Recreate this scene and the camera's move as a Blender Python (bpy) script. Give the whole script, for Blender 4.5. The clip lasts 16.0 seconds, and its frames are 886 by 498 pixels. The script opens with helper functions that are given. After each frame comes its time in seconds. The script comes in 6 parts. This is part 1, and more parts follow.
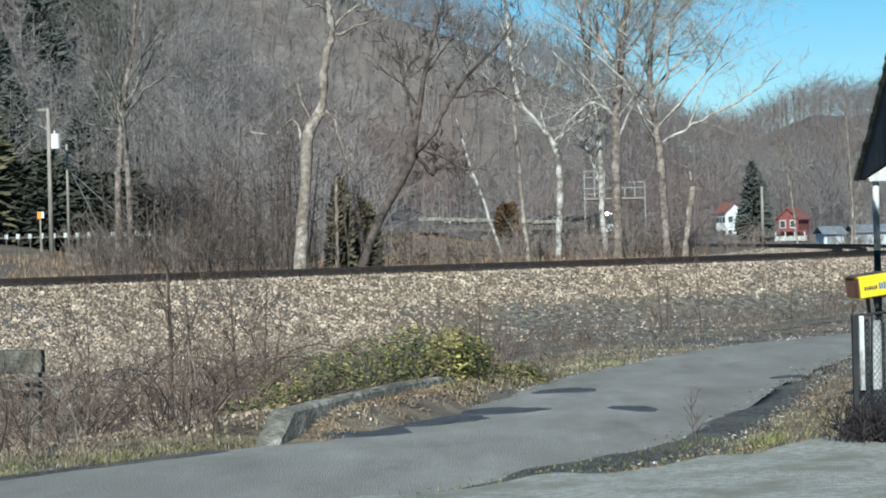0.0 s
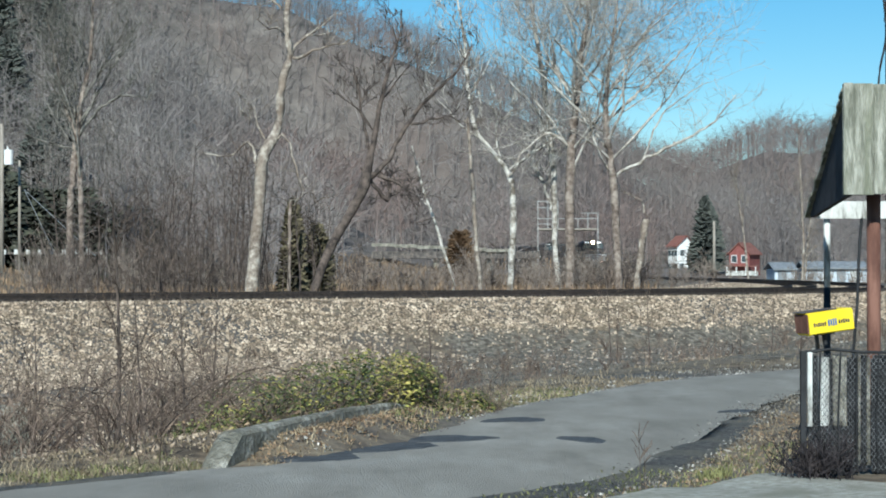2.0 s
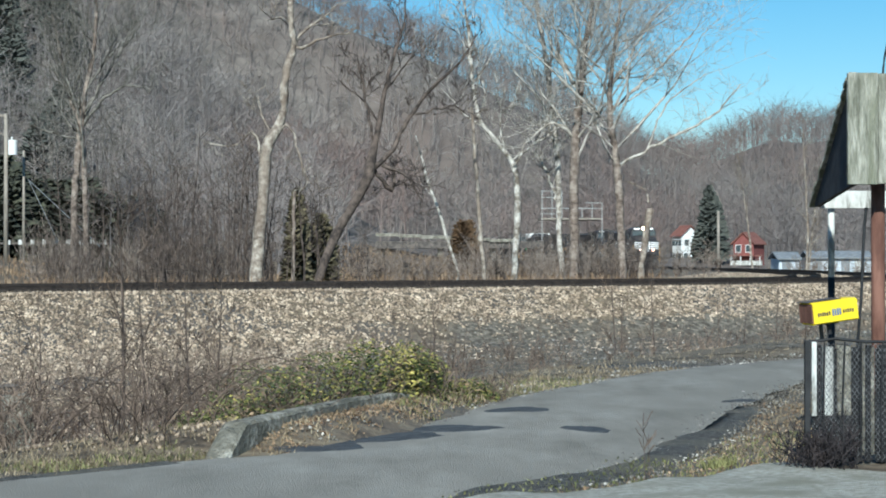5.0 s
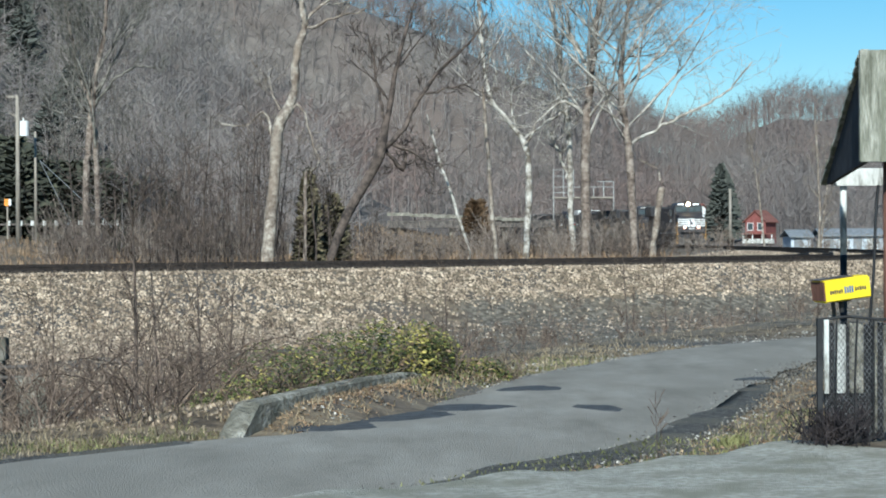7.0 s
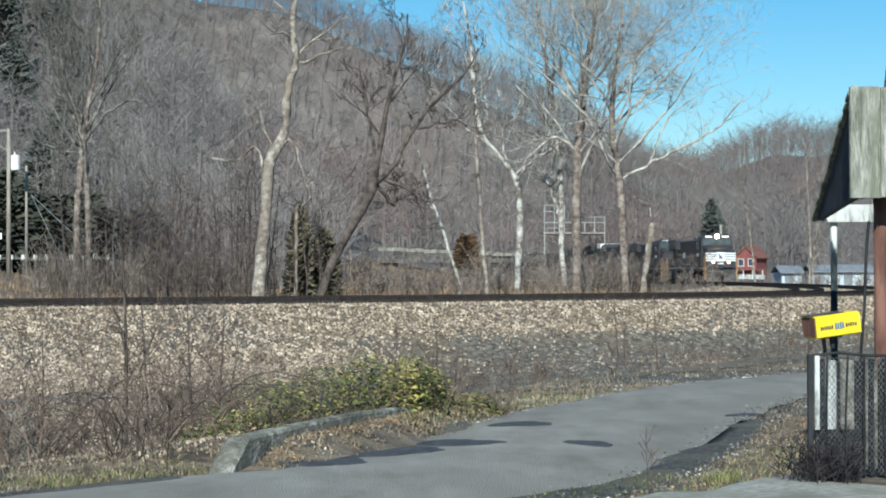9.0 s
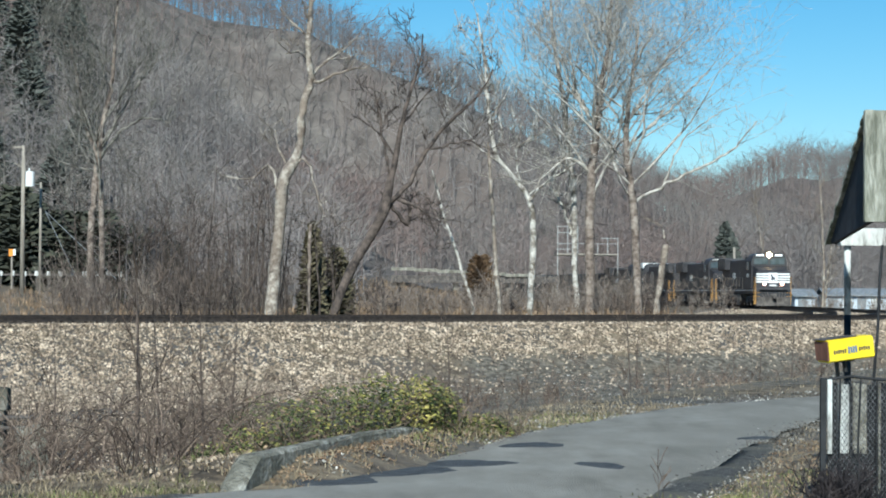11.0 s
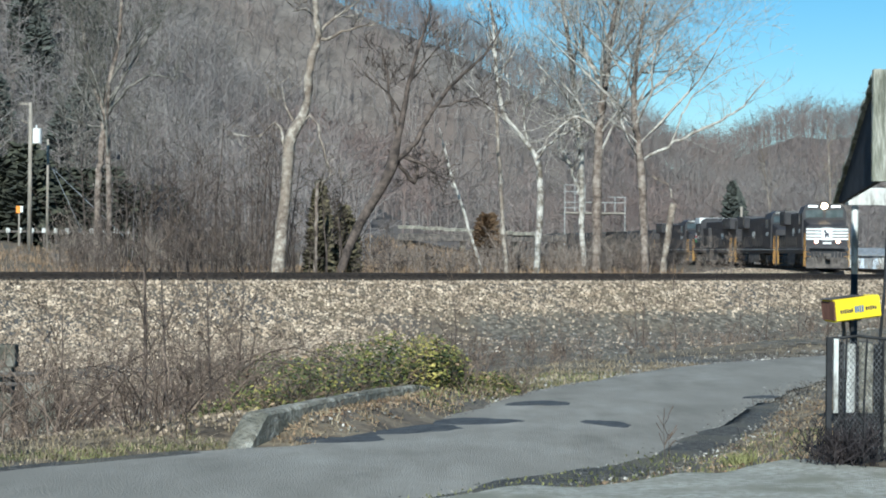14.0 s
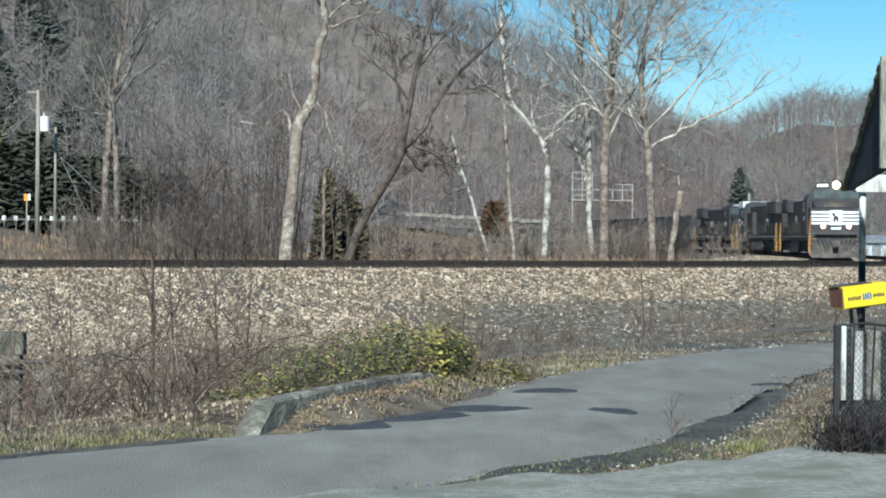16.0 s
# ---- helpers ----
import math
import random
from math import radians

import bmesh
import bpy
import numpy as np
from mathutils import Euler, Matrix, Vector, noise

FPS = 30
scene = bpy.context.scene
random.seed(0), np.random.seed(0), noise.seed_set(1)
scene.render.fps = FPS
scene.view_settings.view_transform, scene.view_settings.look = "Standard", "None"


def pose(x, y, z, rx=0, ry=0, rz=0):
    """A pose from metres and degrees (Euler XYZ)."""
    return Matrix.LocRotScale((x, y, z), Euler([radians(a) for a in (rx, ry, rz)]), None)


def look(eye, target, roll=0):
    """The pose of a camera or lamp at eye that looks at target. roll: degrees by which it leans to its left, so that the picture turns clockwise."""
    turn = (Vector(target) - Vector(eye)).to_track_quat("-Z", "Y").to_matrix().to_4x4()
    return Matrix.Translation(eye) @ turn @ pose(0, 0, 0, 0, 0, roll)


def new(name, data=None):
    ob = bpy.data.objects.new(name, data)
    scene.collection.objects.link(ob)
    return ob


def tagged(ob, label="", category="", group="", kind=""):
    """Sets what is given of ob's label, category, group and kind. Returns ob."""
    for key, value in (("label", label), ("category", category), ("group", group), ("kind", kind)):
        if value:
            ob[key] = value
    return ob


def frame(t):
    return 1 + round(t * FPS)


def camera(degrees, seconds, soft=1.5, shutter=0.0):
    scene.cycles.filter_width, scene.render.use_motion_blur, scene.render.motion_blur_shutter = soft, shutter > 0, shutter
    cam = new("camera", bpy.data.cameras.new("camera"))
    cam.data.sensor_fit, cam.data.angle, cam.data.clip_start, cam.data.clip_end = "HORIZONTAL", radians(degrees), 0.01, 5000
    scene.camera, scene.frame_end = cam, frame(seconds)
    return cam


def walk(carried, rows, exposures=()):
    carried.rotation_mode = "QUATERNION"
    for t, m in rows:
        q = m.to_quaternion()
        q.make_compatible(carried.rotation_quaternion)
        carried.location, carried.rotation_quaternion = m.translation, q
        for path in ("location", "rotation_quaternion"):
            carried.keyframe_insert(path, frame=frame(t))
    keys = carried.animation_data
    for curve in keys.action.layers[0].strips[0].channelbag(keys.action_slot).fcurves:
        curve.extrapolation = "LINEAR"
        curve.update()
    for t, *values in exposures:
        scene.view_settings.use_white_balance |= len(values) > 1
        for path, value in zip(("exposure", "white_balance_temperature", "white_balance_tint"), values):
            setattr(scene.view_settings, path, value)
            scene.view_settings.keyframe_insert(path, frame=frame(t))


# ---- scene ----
from collections import defaultdict

cam = camera(26.5, 16.0, soft=1.9)
EYE = (0.0, 0.0, 1.75)
# seconds, yaw, pitch, roll of the hand-held camera, which stands in one place
TURNS = [
    (0.0, 0.420, -0.225, 1.459),
    (0.5, -0.764, 0.411, 0.805),
    (1.0, -0.959, 0.387, 0.379),
    (1.5, -1.136, 0.668, 0.101),
    (2.0, -1.030, 0.573, 0.021),
    (2.5, -1.156, 0.567, 0.764),
    (3.0, -1.020, 0.541, 0.663),
    (3.5, -0.688, 0.301, 0.071),
    (4.0, -0.681, 0.558, 0.297),
    (4.2, -0.793, 0.261, -0.114),
    (6.3, -1.136, 0.337, 0.432),
    (6.5, -1.165, 0.467, 0.403),
    (7.0, -0.550, -0.366, 0.295),
    (7.5, -1.333, 0.894, 0.859),
    (8.0, -1.407, 0.986, -0.186),
    (8.5, -1.047, 0.713, -0.112),
    (8.7, -0.963, 0.726, 0.014),
    (10.8, -0.150, 0.290, 0.168),
    (11.0, -0.437, 1.312, -0.371),
    (11.5, 1.369, -0.431, 0.179),
    (12.0, 1.053, 0.275, 0.122),
    (12.5, -0.056, -0.089, 0.291),
    (13.0, -0.547, 0.324, -0.262),
    (13.5, -0.247, 0.059, -0.528),
    (14.0, -0.227, 0.039, -0.553),
    (14.5, -0.186, -0.058, -0.321),
    (15.0, -0.362, 0.040, -0.369),
    (15.5, -0.191, -0.009, -0.654),
    (16.0, 0.000, -0.344, -0.500),
]
walk(cam, [(t, pose(*EYE, 90 + pitch, roll, yaw)) for t, yaw, pitch, roll in TURNS], exposures=[(0.0, 0.5, 5600, 0.0), (8.7, 0.51, 5600, 0.0), (11.5, 0.52, 5600, 0.0), (12.0, 0.6, 5600, 0.0), (13.0, 0.55, 5600, 0.0), (16.0, 0.55, 5600, 0.0)])

# ---- world and sun ----
SUN_TO = Vector((-0.12, -0.80, 0.52)).normalized()
world = bpy.data.worlds.new("sky")
scene.world = world
world.use_nodes = True
wn = world.node_tree.nodes
sky = wn.new("ShaderNodeTexSky")
sky.sky_type, sky.sun_disc = "NISHITA", False
sky.sun_elevation = math.asin(SUN_TO.z)
sky.sun_rotation = math.atan2(SUN_TO.x, SUN_TO.y)
sky.air_density, sky.dust_density, sky.ozone_density = 1.0, 0.1, 3.5
wn["Background"].inputs["Strength"].default_value = 0.068
deep = wn.new("ShaderNodeHueSaturation")
deep.inputs["Saturation"].default_value = 1.3
deep.inputs["Hue"].default_value = 0.49
world.node_tree.links.new(sky.outputs["Color"], deep.inputs["Color"])
world.node_tree.links.new(deep.outputs["Color"], wn["Background"].inputs["Color"])
sun = new("sun", bpy.data.lights.new("sun", "SUN"))
sun.data.energy, sun.data.angle, sun.data.color = 4.3, radians(0.55), (1.0, 0.935, 0.83)
sun.matrix_world = look(SUN_TO * 50, (0, 0, 0))


# ---- materials ----
def material(name, stops, scale=4.0, detail=6.0, rough=0.85, metal=0.0, bump=0.0, bump_scale=None, island=0.0, obj=0.0,
             stretch=(1, 1, 1), stain=None, stain_scale=0.4, spec=0.3, emit=None):
    """Noise-driven colour between stops (position, rgb), a second scale of stains, and fine relief."""
    m = bpy.data.materials.new(name)
    m.use_nodes = True
    n, l = m.node_tree.nodes, m.node_tree.links
    b = n["Principled BSDF"]
    b.inputs["Roughness"].default_value, b.inputs["Metallic"].default_value = rough, metal
    b.inputs["Specular IOR Level"].default_value = spec
    co, mp, tx, rp = n.new("ShaderNodeTexCoord"), n.new("ShaderNodeMapping"), n.new("ShaderNodeTexNoise"), n.new("ShaderNodeValToRGB")
    mp.inputs["Scale"].default_value = stretch
    l.new(co.outputs["Object"], mp.inputs["Vector"])
    l.new(mp.outputs["Vector"], tx.inputs["Vector"])
    tx.inputs["Scale"].default_value, tx.inputs["Detail"].default_value = scale, detail
    tx.inputs["Roughness"].default_value = 0.65
    e = rp.color_ramp.elements
    e[0].position, e[0].color = 0.5 + (stops[0][0] - 0.5) * 0.6, (*stops[0][1], 1)
    e[1].position, e[1].color = 0.5 + (stops[-1][0] - 0.5) * 0.6, (*stops[-1][1], 1)
    for p, c in stops[1:-1]:
        e.new(0.5 + (p - 0.5) * 0.6).color = (*c, 1)
    l.new(tx.outputs["Fac"], rp.inputs["Fac"])
    out = rp.outputs["Color"]
    if stain:
        t2, r2, mx = n.new("ShaderNodeTexNoise"), n.new("ShaderNodeValToRGB"), n.new("ShaderNodeMixRGB")
        t2.inputs["Scale"].default_value, t2.inputs["Detail"].default_value = stain_scale, 4
        l.new(mp.outputs["Vector"], t2.inputs["Vector"])
        r2.color_ramp.elements[0].position, r2.color_ramp.elements[1].position = 0.45, 0.65
        l.new(t2.outputs["Fac"], r2.inputs["Fac"])
        l.new(r2.outputs["Color"], mx.inputs["Fac"])
        l.new(out, mx.inputs["Color1"])
        mx.inputs["Color2"].default_value = (*stain, 1)
        out = mx.outputs["Color"]
    for amount, node, sock in ((island, "ShaderNodeNewGeometry", "Random Per Island"), (obj, "ShaderNodeObjectInfo", "Random")):
        if amount:
            src, hs, mr = n.new(node), n.new("ShaderNodeHueSaturation"), n.new("ShaderNodeMapRange")
            mr.inputs["To Min"].default_value, mr.inputs["To Max"].default_value = 1 - amount, 1 + amount
            l.new(src.outputs[sock], mr.inputs["Value"])
            l.new(mr.outputs["Result"], hs.inputs["Value"])
            l.new(out, hs.inputs["Color"])
            out = hs.outputs["Color"]
    l.new(out, b.inputs["Base Color"])
    if emit:
        b.inputs["Emission Color"].default_value, b.inputs["Emission Strength"].default_value = (*emit[0], 1), emit[1]
    if bump:
        t3, bp = n.new("ShaderNodeTexNoise"), n.new("ShaderNodeBump")
        t3.inputs["Scale"].default_value, t3.inputs["Detail"].default_value = bump_scale or scale * 3, 5
        l.new(mp.outputs["Vector"], t3.inputs["Vector"])
        l.new(t3.outputs["Fac"], bp.inputs["Height"])
        bp.inputs["Strength"].default_value, bp.inputs["Distance"].default_value = bump, 0.05
        l.new(bp.outputs["Normal"], b.inputs["Normal"])
    return m


M = {
    # tones kept pale and close: distance haze is painted into the floor colour
    "leaf_floor": material("hazy_hillside_leaf_floor", [(0.3, (0.105, 0.093, 0.082)), (0.5, (0.145, 0.128, 0.115)), (0.7, (0.19, 0.167, 0.148))], 0.25, 10, 0.95, bump=0.8, bump_scale=1.2, stain=(0.14, 0.112, 0.098), stain_scale=0.03),
    "leaf_green": material("ivy_leaf", [(0.3, (0.035, 0.05, 0.018)), (0.5, (0.085, 0.10, 0.032)), (0.7, (0.19, 0.19, 0.06))], 1.1, 4, 0.7, island=0.55),
    "leaf_yellow": material("yellow_ivy_leaf", [(0.3, (0.12, 0.125, 0.03)), (0.5, (0.26, 0.235, 0.06)), (0.7, (0.42, 0.34, 0.10))], 1.1, 4, 0.6, island=0.5),
    "leaf_dry": material("dry_leaf_litter", [(0.3, (0.16, 0.10, 0.06)), (0.7, (0.34, 0.24, 0.15))], 1.5, 4, 0.9, island=0.5),
    "grass_green": material("winter_grass_green", [(0.35, (0.095, 0.10, 0.04)), (0.65, (0.22, 0.215, 0.09))], 0.9, 4, 0.9, island=0.45),
    "grass_dry": material("winter_grass_dry", [(0.35, (0.19, 0.145, 0.09)), (0.65, (0.36, 0.29, 0.19))], 0.8, 4, 0.9, island=0.4),
    "conifer": material("conifer_needles", [(0.3, (0.026, 0.029, 0.024)), (0.7, (0.066, 0.067, 0.046))], 0.7, 4, 0.95, island=0.4),
    "pine_olive": material("olive_pine_needles", [(0.3, (0.05, 0.049, 0.032)), (0.5, (0.085, 0.08, 0.046)), (0.7, (0.14, 0.122, 0.066))], 0.35, 5, 0.95, island=0.4),
    # needle green is greyed and lifted for the haze over far pines
    "pine_grey": material("hazy_grey_green_pine_needles", [(0.3, (0.05, 0.056, 0.05)), (0.7, (0.098, 0.102, 0.086))], 0.35, 5, 0.95, island=0.3),
    "cedar_olive": material("olive_cedar_and_vine", [(0.3, (0.07, 0.06, 0.036)), (0.7, (0.15, 0.125, 0.075))], 0.7, 4, 0.95, island=0.5),
    "cedar_brown": material("brown_cedar", [(0.3, (0.085, 0.053, 0.03)), (0.7, (0.16, 0.1, 0.055))], 0.7, 4, 0.95, island=0.4),
    "pole_wood": material("utility_pole_wood", [(0.3, (0.20, 0.17, 0.14)), (0.7, (0.36, 0.32, 0.27))], 2, 6, 0.9, stretch=(3, 3, 0.3)),
    "roof_red": material("red_roofing", [(0.3, (0.17, 0.072, 0.057)), (0.7, (0.25, 0.115, 0.092))], 2, 6, 0.85),
    "brick_red": material("red_painted_siding", [(0.3, (0.19, 0.065, 0.057)), (0.7, (0.25, 0.09, 0.08))], 2, 6, 0.85),
    "roof_grey": material("grey_metal_roof", [(0.3, (0.16, 0.17, 0.18)), (0.7, (0.28, 0.29, 0.30))], 2, 6, 0.6),
    "roof_pale": material("weathered_pale_timber", [(0.3, (0.3, 0.3, 0.29)), (0.7, (0.46, 0.46, 0.44))], 2, 6, 0.85),
    "wall_blue": material("pale_blue_grey_siding", [(0.3, (0.42, 0.47, 0.52)), (0.7, (0.58, 0.62, 0.66))], 2, 6, 0.8),
    "orange": material("orange_sign", [(0.3, (0.75, 0.25, 0.03)), (0.7, (0.85, 0.32, 0.05))], 2, 3, 0.6),
    "amber": material("train_end_red", [(0.3, (0.5, 0.05, 0.04)), (0.7, (0.6, 0.08, 0.06))], 2, 3, 0.6),
    "sign_green": material("train_end_green", [(0.3, (0.05, 0.35, 0.12)), (0.7, (0.08, 0.45, 0.16))], 2, 3, 0.6),
    "ink": material("printed_dark_ink", [(0.3, (0.03, 0.03, 0.04)), (0.7, (0.06, 0.06, 0.08))], 2, 3, 0.7),
    "ink_blue": material("printed_blue_ink", [(0.3, (0.04, 0.12, 0.3)), (0.7, (0.06, 0.16, 0.36))], 2, 3, 0.7),
    "ground": material("ground_dry_weeds", [(0.3, (0.075, 0.058, 0.042)), (0.5, (0.15, 0.115, 0.08)), (0.7, (0.23, 0.185, 0.125))], 2.2, 9, 0.95, bump=0.9, bump_scale=9, stain=(0.10, 0.092, 0.085), stain_scale=0.16),
    "asphalt": material("asphalt_worn_grey", [(0.2, (0.198, 0.182, 0.156)), (0.5, (0.268, 0.248, 0.216)), (0.8, (0.333, 0.31, 0.272))], 1.6, 12, 0.95, spec=0.1, bump=0.5, bump_scale=70, stain=(0.237, 0.219, 0.19), stain_scale=0.55, stretch=(0.8, 0.3, 1)),
    "edge_grit": material("dark_edge_grit", [(0.3, (0.05, 0.047, 0.043)), (0.5, (0.085, 0.08, 0.073)), (0.7, (0.15, 0.14, 0.126))], 14, 8, 0.95, bump=1.0, bump_scale=40, stain=(0.14, 0.125, 0.10), stain_scale=1.1),
    "apron": material("apron_concrete_pale", [(0.3, (0.26, 0.245, 0.205)), (0.5, (0.345, 0.33, 0.285)), (0.7, (0.42, 0.405, 0.36))], 12, 10, 0.95, spec=0.1, bump=0.5, bump_scale=45, stain=(0.235, 0.225, 0.18), stain_scale=1.6),
    "asphalt_dark": material("asphalt_fresh_patch", [(0.3, (0.045, 0.047, 0.05)), (0.7, (0.085, 0.086, 0.09))], 5, 8, 0.85, bump=0.4, bump_scale=50),
    "concrete": material("concrete_weathered", [(0.3, (0.15, 0.135, 0.105)), (0.5, (0.29, 0.268, 0.22)), (0.7, (0.44, 0.415, 0.355))], 9, 12, 0.95, spec=0.1, bump=0.9, bump_scale=22, stain=(0.15, 0.142, 0.115), stain_scale=2.2),
    "concrete_dark": material("concrete_old_stained", [(0.3, (0.075, 0.07, 0.058)), (0.5, (0.15, 0.14, 0.115)), (0.7, (0.25, 0.23, 0.195))], 7, 12, 0.95, spec=0.1, bump=0.9, bump_scale=22, stain=(0.085, 0.08, 0.062), stain_scale=2.2),
    "ballast": material("ballast_stone", [(0.3, (0.2, 0.152, 0.108)), (0.5, (0.345, 0.268, 0.193)), (0.7, (0.48, 0.385, 0.287))], 1.7, 4, 0.95, island=0.58),
    "ballast_bed": material("ballast_bed_fines", [(0.35, (0.17, 0.13, 0.10)), (0.5, (0.36, 0.29, 0.22)), (0.65, (0.5, 0.42, 0.33))], 9, 6, 0.95, bump=1.0, bump_scale=12),
    "cinder": material("cinder_gravel_stone", [(0.3, (0.08, 0.07, 0.058)), (0.55, (0.19, 0.175, 0.15)), (0.75, (0.46, 0.43, 0.385))], 1.3, 4, 0.95, island=0.75),
    "cinder_bed": material("cinder_bed_fines", [(0.3, (0.062, 0.052, 0.04)), (0.5, (0.125, 0.107, 0.083)), (0.68, (0.235, 0.205, 0.163))], 3.5, 9, 0.95, bump=1.0, bump_scale=14, stain=(0.17, 0.135, 0.095), stain_scale=0.22),
    "rail": material("rail_rusty_steel", [(0.3, (0.022, 0.018, 0.016)), (0.7, (0.055, 0.042, 0.035))], 6, 5, 0.7, metal=0.2),
    "tie": material("tie_creosoted_wood", [(0.3, (0.03, 0.024, 0.02)), (0.7, (0.10, 0.08, 0.065))], 5, 7, 0.9, bump=0.6, stretch=(1, 6, 6)),
    "bark_pale": material("bark_sycamore_pale", [(0.3, (0.12, 0.09, 0.07)), (0.5, (0.265, 0.222, 0.182)), (0.68, (0.46, 0.41, 0.345))], 2.6, 8, 0.9, bump=0.5, stain=(0.22, 0.17, 0.13), stain_scale=0.5),
    "bark_white": material("bark_white_limb", [(0.34, (0.14, 0.115, 0.09)), (0.5, (0.38, 0.345, 0.3)), (0.68, (0.62, 0.58, 0.52))], 2, 8, 0.85, bump=0.4),
    "bark_brown": material("bark_brown", [(0.3, (0.10, 0.075, 0.06)), (0.5, (0.21, 0.165, 0.135)), (0.7, (0.33, 0.28, 0.235))], 2.5, 8, 0.95, bump=0.6),
    "bark_grey": material("bark_dark_grey", [(0.3, (0.06, 0.052, 0.046)), (0.5, (0.14, 0.124, 0.108)), (0.7, (0.25, 0.225, 0.2))], 2.5, 8, 0.95, bump=0.6),
    "bark_ash": material("bark_ash_grey", [(0.3, (0.085, 0.078, 0.066)), (0.5, (0.17, 0.156, 0.134)), (0.7, (0.28, 0.258, 0.225))], 2.5, 8, 0.95, bump=0.5),
    "bark_twig": material("bark_pale_twigs", [(0.3, (0.24, 0.205, 0.17)), (0.5, (0.42, 0.38, 0.33)), (0.7, (0.6, 0.56, 0.5))], 2, 8, 0.9, bump=0.3),
    "bark_dark": material("bark_dark_vine_grown", [(0.3, (0.035, 0.028, 0.025)), (0.7, (0.15, 0.115, 0.095))], 2.5, 8, 0.95, bump=0.6),
    # air haze is painted in as pale, low-contrast branch tones
    "hill_wood": material("hazy_bare_hill_branches", [(0.3, (0.19, 0.167, 0.16)), (0.5, (0.25, 0.224, 0.212)), (0.7, (0.312, 0.278, 0.256))], 0.03, 4, 0.95, island=0.16, stain=(0.25, 0.182, 0.158), stain_scale=0.02),
    "twig": material("shrub_twigs", [(0.3, (0.058, 0.041, 0.033)), (0.7, (0.205, 0.152, 0.116))], 1.5, 4, 0.95, island=0.5),
    # black is lifted a little to carry the haze before the train
    "train_black": material("locomotive_black_paint", [(0.3, (0.022, 0.021, 0.024)), (0.5, (0.034, 0.032, 0.036)), (0.7, (0.052, 0.049, 0.05))], 1.2, 6, 0.5, bump=0.05, stain=(0.045, 0.04, 0.04), stain_scale=0.5, spec=0.4),
    "white": material("white_paint", [(0.3, (0.68, 0.68, 0.66)), (0.7, (0.82, 0.82, 0.80))], 2, 5, 0.6),
    "yellow_rail": material("handrail_yellow_paint", [(0.3, (0.36, 0.19, 0.06)), (0.7, (0.52, 0.3, 0.09))], 3, 4, 0.6),
    "glass_dark": material("cab_window_glass", [(0.3, (0.05, 0.068, 0.075)), (0.7, (0.08, 0.1, 0.11))], 2, 2, 0.08, spec=0.6),
    "steel_dark": material("underframe_grimy_steel", [(0.3, (0.055, 0.048, 0.044)), (0.7, (0.15, 0.13, 0.115))], 2, 6, 0.8),
    "steel_dusty": material("pilot_dusty_steel", [(0.3, (0.07, 0.058, 0.05)), (0.7, (0.2, 0.17, 0.145))], 3, 6, 0.85),
    "yellow": material("tube_yellow_plastic", [(0.3, (0.80, 0.58, 0.015)), (0.7, (0.86, 0.66, 0.03))], 2, 3, 0.5),
    "shingle": material("weathered_grey_shingle", [(0.3, (0.15, 0.15, 0.115)), (0.5, (0.29, 0.285, 0.23)), (0.72, (0.5, 0.48, 0.41))], 6, 9, 0.95, bump=0.8, bump_scale=24, stain=(0.19, 0.195, 0.135), stain_scale=2.2, stretch=(2.4, 2.4, 0.4)),
    # near-black colour carries the shade of the canopy's end and underside
    "roof_shade": material("shaded_roof_dark", [(0.3, (0.02, 0.02, 0.024)), (0.7, (0.05, 0.05, 0.055))], 3, 6, 0.9),
    "rust_pipe": material("rusty_brown_pipe", [(0.3, (0.10, 0.045, 0.032)), (0.7, (0.21, 0.105, 0.075))], 4, 7, 0.8, stretch=(2, 2, 0.5)),
    "black_metal": material("black_coated_metal", [(0.3, (0.012, 0.012, 0.013)), (0.7, (0.03, 0.03, 0.032))], 4, 4, 0.6),
    "stem_black": material("blackened_dead_stems", [(0.3, (0.014, 0.012, 0.014)), (0.7, (0.05, 0.04, 0.04))], 5, 4, 0.9, island=0.4),
    "wire": material("weathered_galvanised_wire", [(0.3, (0.06, 0.06, 0.065)), (0.7, (0.22, 0.22, 0.225))], 9, 4, 0.6, metal=0.3),
    "white_worn": material("white_paint_worn", [(0.34, (0.2, 0.19, 0.17)), (0.5, (0.5, 0.495, 0.465)), (0.68, (0.68, 0.68, 0.65))], 4, 8, 0.8, stretch=(2, 2, 0.6)),
    "headlight": material("lit_headlight", [(0.3, (1, 0.8, 0.5)), (0.7, (1, 0.85, 0.6))], 1, 1, 0.3, emit=((1.0, 0.66, 0.34), 15)),
    "ditchlight": material("lit_ditch_light", [(0.3, (1, 0.7, 0.6)), (0.7, (1, 0.75, 0.6))], 1, 1, 0.3, emit=((1.0, 0.52, 0.36), 3.5)),
    "sign_light": material("number_board_lit", [(0.3, (0.8, 0.8, 0.8)), (0.7, (0.9, 0.9, 0.9))], 1, 1, 0.4, emit=((1, 0.97, 0.9), 0.7)),
}


# ---- mesh helpers ----
def mesh_object(name, verts, faces, mat, parent=None, smooth=False):
    me = bpy.data.meshes.new(name)
    me.from_pydata([tuple(v) for v in verts], [], [tuple(f) for f in faces])
    me.materials.append(M[mat] if isinstance(mat, str) else mat)
    if smooth:
        me.shade_smooth()
    ob = new(name, me)
    ob.parent = parent
    return ob


